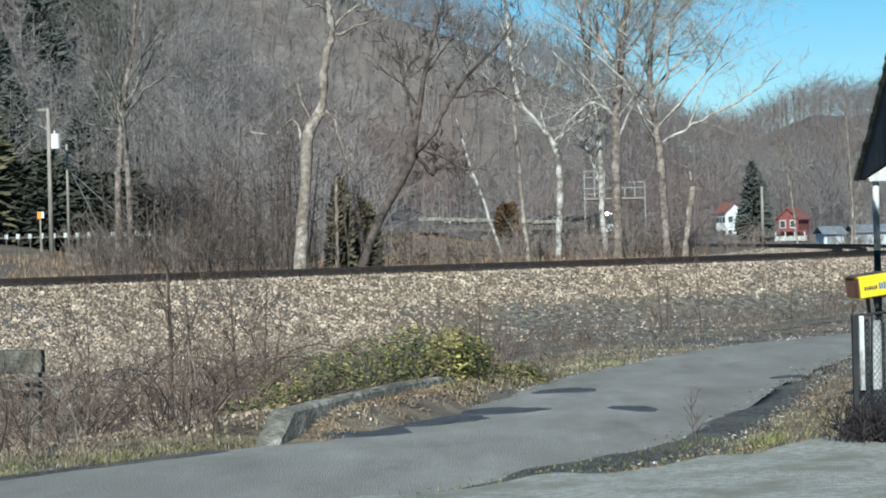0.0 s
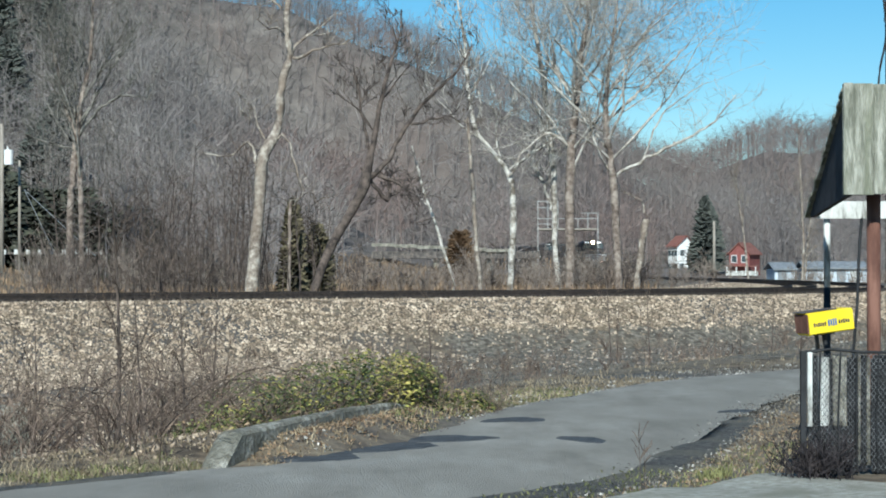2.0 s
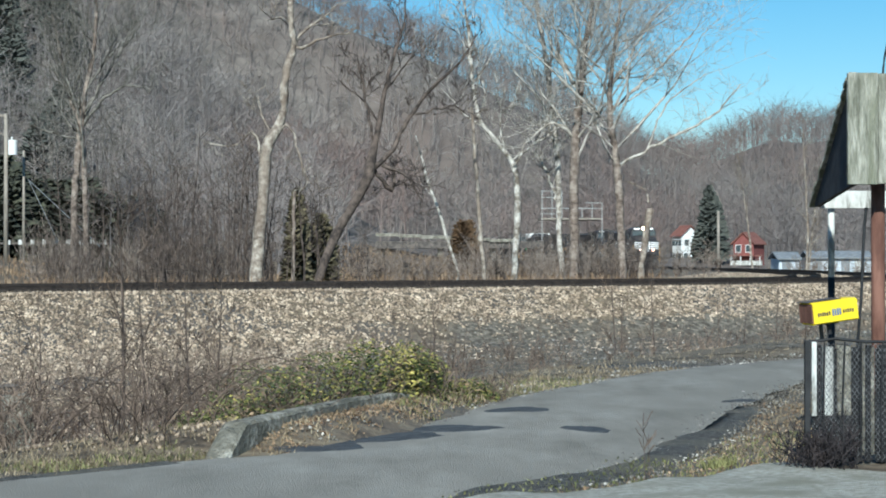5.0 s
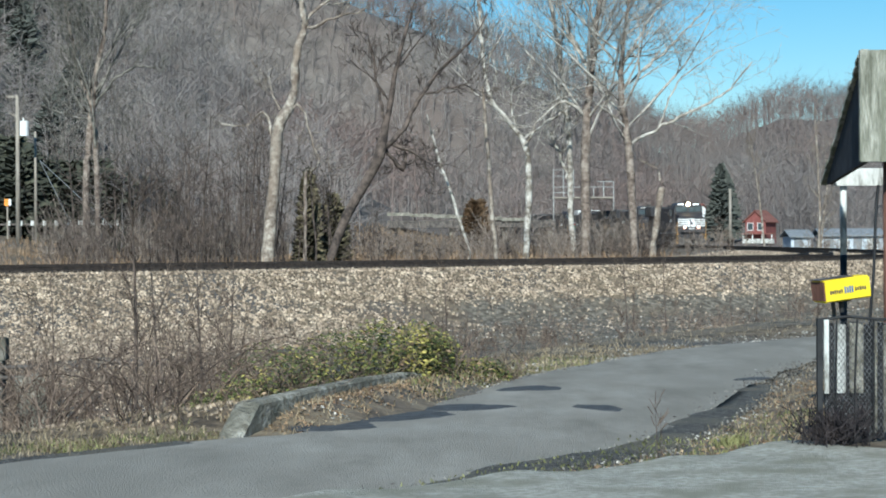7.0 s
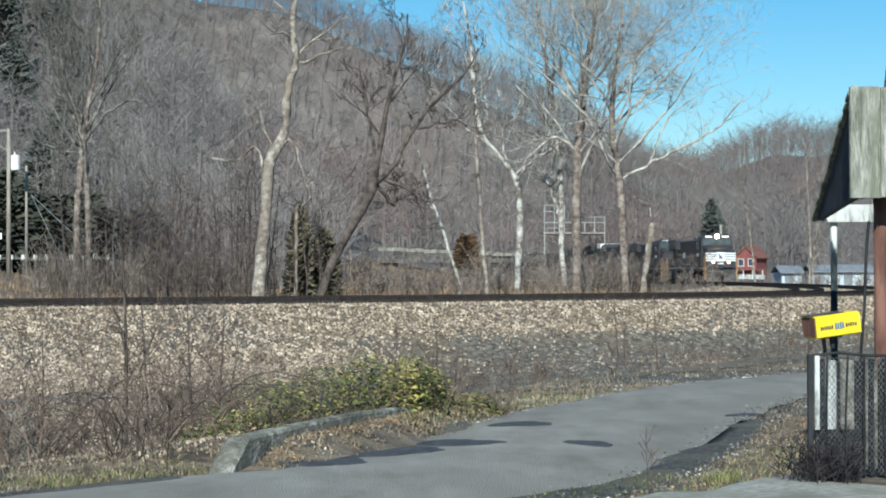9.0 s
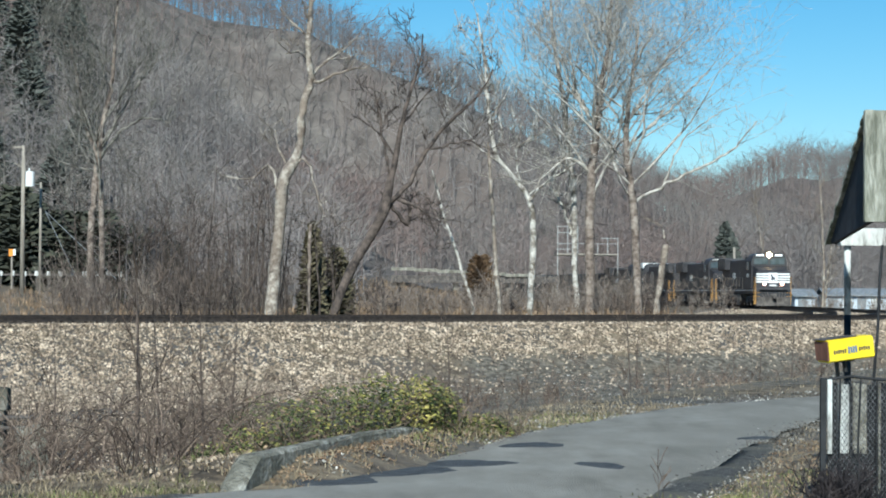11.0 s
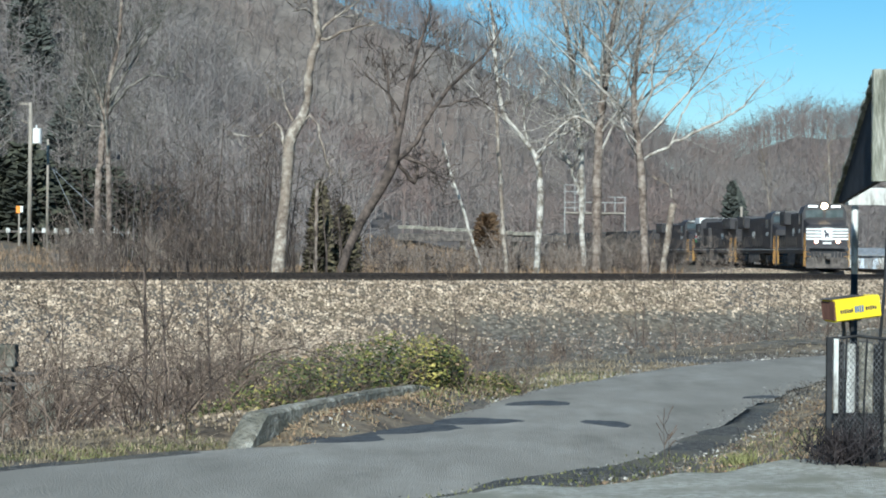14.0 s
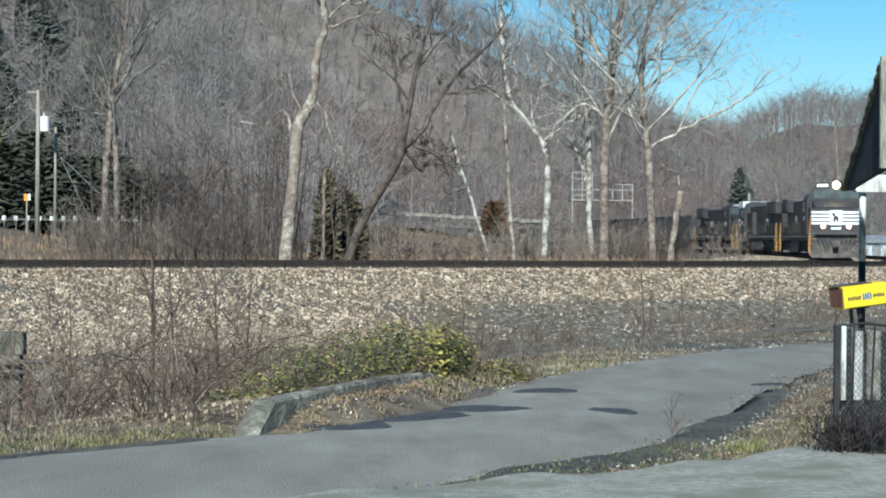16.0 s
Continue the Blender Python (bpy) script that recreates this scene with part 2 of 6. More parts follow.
def part(name, bm, mat, parent=None, label="", smooth=False):
    """Link a bmesh as one mesh object under a thing or a part."""
    me = bpy.data.meshes.new(name)
    bmesh.ops.recalc_face_normals(bm, faces=bm.faces)
    bm.to_mesh(me)
    bm.free()
    me.materials.append(M[mat] if isinstance(mat, str) else mat)
    if smooth:
        me.shade_smooth()
    ob = new(name, me)
    ob.parent = parent
    if label:
        ob["label"] = label
    return ob


def empty(name, m=None):
    ob = new(name)
    if m is not None:
        ob.matrix_basis = m
    return ob


def box(bm, x0, x1, y0, y1, z0, z1, bevel=0.0, m=None):
    r = bmesh.ops.create_cube(bm, size=1)
    bmesh.ops.transform(bm, matrix=Matrix.Translation(((x0 + x1) / 2, (y0 + y1) / 2, (z0 + z1) / 2)) @ Matrix.Diagonal((x1 - x0, y1 - y0, z1 - z0, 1)), verts=r["verts"])
    if bevel:
        es = {e for v in r["verts"] for e in v.link_edges}
        q = bmesh.ops.bevel(bm, geom=list(es), offset=bevel, segments=2, affect="EDGES", profile=0.6)
        vs = {v for f in q["faces"] for v in f.verts} | {v for v in r["verts"] if v.is_valid}
    else:
        vs = r["verts"]
    if m is not None:
        bmesh.ops.transform(bm, matrix=m, verts=list(vs))
    return bm


def boxes(*dims, bevel=0.0):
    bm = bmesh.new()
    for d in dims:
        box(bm, *d, bevel=bevel)
    return bm


def prism(bm, outline, axis, a, b):
    """Extrude a 2D outline between a and b along an axis."""
    def at(p, c):
        return {"x": (c, p[0], p[1]), "y": (p[0], c, p[1]), "z": (p[0], p[1], c)}[axis]
    lo, hi = [bm.verts.new(at(p, a)) for p in outline], [bm.verts.new(at(p, b)) for p in outline]
    bm.faces.new(lo), bm.faces.new(hi[::-1])
    for i in range(len(outline)):
        j = (i + 1) % len(outline)
        bm.faces.new((lo[i], lo[j], hi[j], hi[i]))
    return bm


def rod(bm, p, q, r, r2=None, n=8):
    """A round bar from p to q."""
    p, q = Vector(p), Vector(q)
    m = Matrix.Translation((p + q) / 2) @ (q - p).to_track_quat("Z", "Y").to_matrix().to_4x4()
    bmesh.ops.create_cone(bm, cap_ends=True, segments=n, radius1=r, radius2=r if r2 is None else r2, depth=(q - p).length, matrix=m)
    return bm


def smoothstep(a, b, x):
    t = np.clip((x - a) / (b - a), 0, 1)
    return t * t * (3 - 2 * t)


def spline(points, step):
    """Catmull-Rom through points, resampled at even steps."""
    P = np.array(points, float)
    P = np.vstack([2 * P[0] - P[1], P, 2 * P[-1] - P[-2]])
    out = []
    for i in range(1, len(P) - 2):
        for t in np.linspace(0, 1, 24, endpoint=False):
            a, b, c, d = P[i - 1:i + 3]
            out.append(0.5 * (2 * b + (c - a) * t + (2 * a - 5 * b + 4 * c - d) * t * t + (3 * b - a - 3 * c + d) * t ** 3))
    out = np.array(out + [P[-2]])
    s = np.concatenate([[0], np.cumsum(np.linalg.norm(np.diff(out, axis=0), axis=1))])
    ss = np.arange(0, s[-1], step)
    return np.stack([np.interp(ss, s, out[:, k]) for k in range(out.shape[1])], 1)


def normals_of(path):
    d = np.gradient(path, axis=0)
    d /= np.linalg.norm(d, axis=1, keepdims=True)
    return np.stack([d[:, 1], -d[:, 0]], 1)


# ---- plan: tracks and road ----
RAIL_TOP = 0.65
TRACK_POINTS = [(-95, 26), (-60, 47), (-18.2, 75.6), (0.5, 86.4), (8.7, 90.6), (15.2, 94.9), (20.8, 99.8), (24.8, 104.9), (26.95, 110.6), (28.85, 117), (30.4, 125.5), (31.8, 136), (32.7, 147), (33.2, 161), (32.8, 186), (31.6, 207), (30.3, 228), (28.2, 249), (24.5, 272), (18, 295), (8, 318), (-8, 340), (-30, 358)]
NEAR_TRACK = spline(TRACK_POINTS, 0.5)
FAR_TRACK = NEAR_TRACK - 4.1 * normals_of(NEAR_TRACK)
ROAD_FAR = spline([(-16, 4.5), (-9, 11.2), (-3.94, 16.7), (-1.99, 18.8), (-1.5, 19.15), (-1.05, 19.9), (-0.51, 20.9), (0.12, 22.6), (0.73, 24.9), (1.35, 26.8), (2.32, 28.9), (4.1, 32.6), (7.8, 37.3), (13, 43), (22, 51)], 0.3)
ROAD_NEAR = spline([(-13, 0), (-6, 6.8), (-0.1, 14.6), (0.6, 15.8), (1.6, 17.0), (2.3, 18.4), (3.3, 21.2), (4.5, 25.2), (6.25, 29.9), (10, 35), (15, 40), (24, 48.5)], 0.3)


def nearest(path, x, y):
    """Distance to a path and the side (positive to its right) for arrays of points."""
    n = normals_of(path)
    best, side = np.full(x.shape, 1e9), np.zeros(x.shape)
    for k in range(0, len(path), 2):
        dx, dy = x - path[k, 0], y - path[k, 1]
        d = dx * dx + dy * dy
        w = d < best
        best = np.where(w, d, best)
        side = np.where(w, dx * n[k, 0] + dy * n[k, 1], side)
    return np.sqrt(best), np.sign(side)


def lattice(x, y, seed=0.0):
    """Cheap smooth noise for arrays."""
    return (np.sin(x * 1.3 + 2 * np.sin(y * 0.7 + seed)) + np.sin(y * 1.1 + 2 * np.sin(x * 0.9 + seed * 2)) + 0.5 * np.sin(2.7 * x + 3.1 * y + seed)) / 2.5


RIDGE_NEAR = np.array([(-400, 100), (-150, 92), (-80, 76), (-49, 64), (-27, 60), (-13, 52), (5, 45), (18, 38), (31, 32), (46, 25), (56, 20), (67, 16), (85, 8), (110, 1), (400, 0.5)], float)
RIDGE_FAR = np.array([(-400, 25), (60, 25), (83, 28), (92, 33), (102, 36.5), (113, 35), (128, 42), (160, 52), (260, 80), (500, 95)], float)


def ground_height(x, y):
    x, y = np.asarray(x, float), np.asarray(y, float)
    d1, s1 = nearest(NEAR_TRACK, x, y)
    v = d1 * s1                                  # positive on the camera's side of the near track
    dr, sr = nearest(ROAD_FAR, x, y)
    e = np.where(sr > 0, 0, dr)                  # distance beyond the road's far edge
    left = smoothstep(0.2, 5.0, -(x + 0.3) * 0.91 + (y - 24.4) * 0.42 - 0.2)
    near = -0.27 + 0.06 * lattice(x * 0.5, y * 0.5) * smoothstep(0.3, 3, e)
    low = -0.27 - smoothstep(0.2, 30, e) * 0.8 - left * smoothstep(0.3, 7, e) * 0.75
    low = low + 0.05 * lattice(x * 0.9, y * 0.9, 3.0) * smoothstep(0.3, 4, e)
    dn, sn = nearest(ROAD_NEAR, x, y)
    bank = smoothstep(0.2, 2.2, np.where(sn > 0, dn, 0)) * 0.25
    shelf = smoothstep(0.05, 0.5, e) * smoothstep(2.6, 1.2, e) * smoothstep(19.2, 20.5, y) * smoothstep(28, 25, y)
    cam_side = np.where(e > 0, low + 0.22 * shelf, near + bank)
    slope = 0.33 - 0.40 * np.maximum(0, v - 2.3)
    cam_side = np.where(v > 2.3, np.maximum(cam_side, slope), 0.33)
    beyond = 0.36 - 0.35 * smoothstep(7.5, 12, -v) + 3.0 * smoothstep(30, 70, -v) * smoothstep(-15, -45, x) + 0.15 * lattice(x * 0.2, y * 0.2)* smoothstep(8, 20, -v)
    far = smoothstep(135, 165, y)
    cam_side = cam_side * (1 - far) + far * np.maximum(np.where(v > 2.3, slope, 0.33), 0.1)
    z = np.where(v > 0, cam_side, np.where(v > -7.2, 0.40, beyond))
    crest = np.interp(x * 420 / np.maximum(y, 300), RIDGE_NEAR[:, 0], RIDGE_NEAR[:, 1])
    toe = 190 + 150 * smoothstep(0.085, 0.13, x / np.maximum(y, 1))
    hill = crest * smoothstep(0, 1, (y - toe) / (445 - toe)) ** 0.85
    hill2 = np.interp(x * 520 / np.maximum(y, 400), RIDGE_FAR[:, 0], RIDGE_FAR[:, 1]) * smoothstep(350, 560, y)
    up = np.maximum(hill, hill2) * np.where((v < 0) | (y > 150), smoothstep(8, 60, d1), smoothstep(30, 200, v))
    return z + up + 2.0 * lattice(x * 0.03, y * 0.04, 1.0) * smoothstep(220, 330, y)


def build_ground():
    def grow(a, b, first, ratio):
        out, s, c = [], first, a
        while abs(c) < abs(b):
            s *= ratio
            c += s * (1 if b > a else -1)
            out.append(c)
        return out
    xs = np.concatenate([grow(-34, -1600, 1.2, 1.22)[::-1], np.arange(-34, 44, 0.6), grow(44, 1600, 1.2, 1.18)])
    ys = np.concatenate([grow(4, -1500, 1, 1.35)[::-1], np.arange(4, 132, 0.6), np.arange(132, 300, 3), np.arange(300, 640, 8), grow(640, 3500, 10, 1.3)])
    X, Y = np.meshgrid(xs, ys)
    Z = ground_height(X, Y)
    V = np.stack([X.ravel(), Y.ravel(), Z.ravel()], 1)
    w = len(xs)
    i = (np.arange(len(ys) - 1)[:, None] * w + np.arange(w - 1)[None, :]).ravel()
    F = np.stack([i, i + 1, i + w + 1, i + w], 1)
    ob = mesh_object("ground", V, F, "ground", smooth=True)
    ob.data.materials.append(M["leaf_floor"])
    ob.data.polygons.foreach_set("material_index", (Y.ravel()[i] > 205).astype(np.int32))
    tagged(ob, "dry winter ground of weeds, soil and leaf litter", "ground", kind="structure")


build_ground()


def strip(name, a, b, za, mat, zoff=0.0, rows=6, thick=0.05):
    """A surface between two edge paths, lying on the height function za."""
    n = max(len(a), len(b))
    A = np.stack([np.interp(np.linspace(0, 1, n), np.linspace(0, 1, len(a)), a[:, k]) for k in (0, 1)], 1)
    B = np.stack([np.interp(np.linspace(0, 1, n), np.linspace(0, 1, len(b)), b[:, k]) for k in (0, 1)], 1)
    V, F = [], []
    for i in range(n):
        for r in range(rows + 1):
            t = r / rows
            p = A[i] * (1 - t) + B[i] * t
            jag = 0.05 * math.sin(i * 0.83 + r) * (r in (0, rows)) + 0.06 * math.sin(i * 0.29 + r * 2) * (r in (0, rows))
            p = p + (B[i] - A[i]) / np.linalg.norm(B[i] - A[i]) * jag
            V.append((p[0], p[1], za + zoff + 0.05 * math.sin(math.pi * t)))
    for i in range(n - 1):
        for r in range(rows):
            k = i * (rows + 1) + r
            F.append((k, k + 1, k + rows + 2, k + rows + 1))
    return mesh_object(name, V, F, mat, smooth=True)


tagged(strip("road", ROAD_FAR, ROAD_NEAR, -0.25, "asphalt"), "narrow worn grey asphalt lane with dark patches", "road", kind="structure")


# ---- tracks ----
def sweep(path, profile, z):
    """Vertices and faces of a closed profile (offset, height) swept along a path."""
    n = normals_of(path)
    k = len(profile)
    V = [(p[0] + q[0] * o, p[1] + q[1] * o, z + h) for p, q in zip(path, n) for o, h in profile]
    F = [(i * k + j, i * k + (j + 1) % k, (i + 1) * k + (j + 1) % k, (i + 1) * k + j) for i in range(len(path) - 1) for j in range(k)]
    return V, F


RAIL_PROFILE = [(-0.075, 0), (0.075, 0), (0.075, 0.02), (0.015, 0.04), (0.015, 0.13), (0.037, 0.14), (0.037, 0.18), (-0.037, 0.18), (-0.037, 0.14), (-0.015, 0.13), (-0.015, 0.04), (-0.075, 0.02)]
for track, what in ((NEAR_TRACK, "nearer"), (FAR_TRACK, "farther")):
    root = tagged(empty("railway_track"), "railway track of rusty rails on dark timber ties in ballast", "railway track", group="railway tracks", kind="thing")
    for side in (-0.75, 0.75):
        V, F = sweep(track + normals_of(track) * side, RAIL_PROFILE, RAIL_TOP - 0.18)
        mesh_object("rail", V, F, "rail", root)
    nn = normals_of(track)
    tie_mesh = None
    count = 0
    for i in range(20, len(track), 1):
        if track[i, 1] > 240:
            continue
        a = math.degrees(math.atan2(nn[i, 1], nn[i, 0]))
        if tie_mesh is None:
            bm = boxes((-1.3, 1.3, -0.11, 0.11, -0.17, 0.0), bevel=0.012)
            ob = part("tie", bm, "tie", root)
            tie_mesh = ob.data
        elif count < 300:
            ob = new("tie", tie_mesh)
            ob.parent = root
        else:
            break
        count += 1
        ob.matrix_basis = pose(track[i, 0] + nn[i, 0] * random.uniform(-0.07, 0.07), track[i, 1], RAIL_TOP - 0.185, 0, 0, a + random.uniform(-1, 1))


# ---- trees ----
class Wood:
    """Collects tapered tubes as one mesh."""
    def __init__(self, sides=6):
        self.V, self.F, self.n = [], [], sides

    def tube(self, pts, radii, sides=None):
        n = sides or self.n
        pts = [Vector(p) for p in pts]
        base = len(self.V)
        for i, p in enumerate(pts):
            d = (pts[min(i + 1, len(pts) - 1)] - pts[max(i - 1, 0)]).normalized()
            a = d.orthogonal().normalized()
            if i and abs(d.z) < 0.99:
                a = Vector((0, 0, 1)).cross(d).normalized()
            elif abs(d.z) >= 0.99:
                a = Vector((1, 0, 0))
            b = d.cross(a)
            for k in range(n):
                t = 2 * math.pi * k / n
                self.V.append(p + (a * math.cos(t) + b * math.sin(t)) * radii[i])
        for i in range(len(pts) - 1):
            for k in range(n):
                j = (k + 1) % n
                self.F.append((base + i * n + k, base + i * n + j, base + (i + 1) * n + j, base + (i + 1) * n + k))

    def done(self, name, mat, parent=None, smooth=True):
        return mesh_object(name, self.V, self.F, mat, parent, smooth)


def grow(wood, rng, p, d, length, r, level, spread=0.6, lift=0.25, wiggle=0.16, kids=(4, 6), twig=0.012, last=0):
    """A bending limb with side limbs, down to twigs."""
    steps = 5 if level > 1 else 3
    pts, rad = [Vector(p)], [r]
    d = Vector(d).normalized()
    for i in range(steps):
        d = (d + Vector((rng.gauss(0, wiggle), rng.gauss(0, wiggle), rng.gauss(0, wiggle) + lift * 0.12))).normalized()
        pts.append(pts[-1] + d * length / steps)
        rad.append(max(twig, r * (1 - 0.8 * (i + 1) / steps)))
    wood.tube(pts, rad, 6 if r > 0.12 else 4 if r > 0.03 else 3)
    if level <= last:
        return
    for k in range(rng.randint(*kids)):
        t = rng.uniform(0.3, 1.0)
        i = min(int(t * steps), steps - 1)
        q = pts[i].lerp(pts[i + 1], t * steps - i)
        dd = (pts[i + 1] - pts[i]).normalized()
        side = Vector((rng.gauss(0, 1), rng.gauss(0, 1), rng.gauss(0, 0.6) + lift)).normalized()
        nd = (dd * (1 - spread) + side * spread).normalized()
        grow(wood, rng, q, nd, length * rng.uniform(0.42, 0.68), max(twig, r * (1 - 0.75 * t) * 0.62), level - 1, spread, lift, wiggle, kids, twig, last)


def along(path, t):
    i = min(int(t * (len(path) - 1)), len(path) - 2)
    u = t * (len(path) - 1) - i
    return Vector(path[i]).lerp(Vector(path[i + 1]), u), (Vector(path[i + 1]) - Vector(path[i])).normalized()


def tree(name, label, trunks, mat, seed, limbs=14, start=0.35, size=4.0, level=3, crown_mat=None, spread=0.65, lift=0.3, twig=0.016, kids=(3, 5), extra=()):
    """A bare tree. trunks: paths of (x, y, z, radius); limbs grow from them past start."""
    rng = random.Random(seed)
    root = tagged(empty(name, pose(*trunks[0][0][:3])), label, "tree", kind="thing")
    inv = Vector(trunks[0][0][:3])
    crown = Wood(5)
    for tr in trunks:
        w = Wood(10)
        P = spline([q for q in tr], 0.45)
        pts = [Vector(q[:3]) - inv + Vector((rng.gauss(0, 0.018), rng.gauss(0, 0.018), 0)) for q in P]
        w.tube(pts, [q[3] * rng.uniform(0.8, 0.93) for q in P])
        w.done("trunk", mat, root)
        for k in range(limbs):
            t = start + (1 - start) * (k + rng.random()) / limbs
            p, d = along(pts, min(t, 0.999))
            r = P[min(int(t * len(P)), len(P) - 1)][3]
            a = rng.uniform(0, 2 * math.pi)
            nd = (d * (1 - spread) + Vector((math.cos(a), math.sin(a), lift)) * spread).normalized()
            grow(crown, rng, p, nd, size * (1.15 - 0.6 * (t - start) / (1 - start)) * rng.uniform(0.6, 1.15), min(r * 0.48, 0.11), level, spread, lift, kids=kids, twig=twig)
    for ex in extra:
        pts = [Vector(q[:3]) - inv for q in spline(ex, 0.4)]
        rad = [q[3] * 0.72 for q in spline(ex, 0.4)]
        pts = [q + Vector((rng.gauss(0, 0.05), rng.gauss(0, 0.08), rng.gauss(0, 0.05))) for q in pts]
        crown.tube(pts, rad, 6)
        for k in range(9):
            p, d = along(pts, rng.uniform(0.3, 0.99))
            nd = (d * 0.5 + Vector((rng.gauss(0, 1), rng.gauss(0, 1), rng.gauss(0.3, 0.7))).normalized() * 0.6).normalized()
            grow(crown, rng, p, nd, size * 0.45 * rng.uniform(0.5, 1), max(twig, rad[-1] * 0.6), max(1, level - 1), spread, lift, kids=(3, 4), twig=twig)
    if crown.V:
        crown.done("crown", crown_mat or mat, root)
    return root


# hero trees on the flat beyond the tracks

tree("sycamore_tree", "tall crooked pale sycamore with few broken limbs",
    [[(-8.37, 100, -0.1, 0.5), (-8.36, 100, 0.45, 0.44), (-8.14, 100, 3.2, 0.39), (-7.95, 100, 5.4, 0.36), (-7.80, 100, 7.4, 0.36), (-7.62, 100, 8.0, 0.37), (-7.28, 100, 8.5, 0.33), (-7.0, 100, 9.2, 0.28), (-6.86, 100, 9.9, 0.27), (-6.84, 100, 11.0, 0.27), (-6.62, 100, 12.1, 0.25), (-6.33, 100, 13.0, 0.26), (-6.36, 100, 13.6, 0.22), (-6.48, 100, 14.4, 0.2), (-6.45, 100, 16.1, 0.18), (-6.05, 100, 19.1, 0.13), (-5.7, 100, 22.1, 0.06)]],
    "bark_pale", 1, limbs=8, start=0.55, size=4.0, level=2, spread=0.6, lift=0.5, crown_mat='bark_pale', extra=[[(-6.17, 100.00, 12.89, 0.135), (-5.63, 99.73, 12.93, 0.120), (-4.43, 99.47, 13.45, 0.075), (-2.63, 99.20, 13.91, 0.045)],
        [(-7.24, 100.00, 8.32, 0.120), (-6.64, 99.80, 8.78, 0.090), (-5.87, 99.60, 6.83, 0.075), (-5.63, 99.40, 5.78, 0.060), (-6.16, 99.20, 4.73, 0.045)],
        [(-7.54, 100.00, 8.32, 0.120), (-8.15, 100.45, 9.51, 0.060), (-8.25, 100.90, 10.41, 0.045)],
        [(-7.98, 100.00, 7.12, 0.120), (-8.59, 100.57, 8.46, 0.090), (-9.49, 101.13, 7.85, 0.075), (-11.59, 101.70, 7.92, 0.045)]])

tree("bare_tree", "large grey bare tree with twin trunks and a fan of branches",
    [[(-23.36, 130.00, -0.10, 0.337), (-23.36, 130.00, 2.37, 0.293), (-23.31, 130.00, 6.27, 0.273), (-22.88, 130.00, 10.96, 0.293), (-22.59, 130.00, 13.30, 0.215), (-21.95, 130.00, 16.42, 0.156), (-21.78, 130.00, 20.32, 0.117), (-21.42, 130.00, 23.45, 0.059)],
     [(-22.58, 130.00, -0.10, 0.269), (-22.58, 130.00, 2.57, 0.234), (-22.61, 130.00, 6.28, 0.215), (-22.88, 130.00, 10.37, 0.215), (-23.68, 130.00, 12.90, 0.156), (-24.28, 130.00, 15.62, 0.117), (-24.89, 130.00, 18.74, 0.078)]],
    "bark_brown", 2, limbs=19, start=0.4, size=6.2, level=3, crown_mat="bark_ash", spread=0.5, lift=0.7, kids=(3, 5), twig=0.014, extra=[[(-22.68, 130.00, 10.96, 0.195), (-21.14, 129.47, 12.73, 0.137), (-19.39, 128.93, 13.52, 0.078), (-17.82, 128.40, 13.15, 0.059)],
        [(-23.07, 130.00, 9.98, 0.117), (-24.83, 129.20, 10.35, 0.098), (-26.39, 128.40, 10.93, 0.059)],
        [(-22.69, 130.00, 11.74, 0.156), (-20.57, 130.85, 15.66, 0.098), (-19.03, 131.70, 18.01, 0.059)]])

tree("leaning_tree", "dark leaning forked tree with a knotted, vine-grown crotch",
    [[(-4.97, 98.00, -0.10, 0.305), (-4.97, 98.00, 0.50, 0.265), (-4.25, 98.00, 2.48, 0.280), (-3.09, 98.00, 4.55, 0.294), (-2.28, 98.00, 6.17, 0.353), (-2.00, 98.00, 7.79, 0.206), (-1.80, 98.00, 8.53, 0.177), (-1.24, 98.00, 11.48, 0.118), (-0.52, 98.00, 13.83, 0.074), (-0.39, 98.00, 15.30, 0.044)]],
    "bark_dark", 3, limbs=6, start=0.55, size=4.0, level=3, spread=0.55, lift=0.4, kids=(2, 4), extra=[[(-2.16, 98.00, 6.32, 0.221), (-1.20, 98.18, 7.36, 0.191), (-0.19, 98.36, 9.13, 0.162), (1.27, 98.54, 10.91, 0.132), (2.73, 98.72, 12.39, 0.074), (3.30, 98.90, 13.57, 0.044)],
        [(-2.09, 98.00, 7.79, 0.118), (-2.55, 97.60, 10.29, 0.088), (-2.86, 97.20, 12.34, 0.044)],
        [(-1.64, 98.00, 6.47, 0.177), (-0.16, 97.60, 5.90, 0.088), (0.44, 97.20, 4.43, 0.059)],
        [(0.11, 98.00, 9.14, 0.103), (1.87, 98.85, 9.74, 0.059), (2.75, 99.70, 9.45, 0.044)],
        [(-2.52, 98.00, 7.05, 0.059), (-1.18, 98.85, 5.30, 0.177), (-0.99, 99.70, 6.48, 0.044)]])

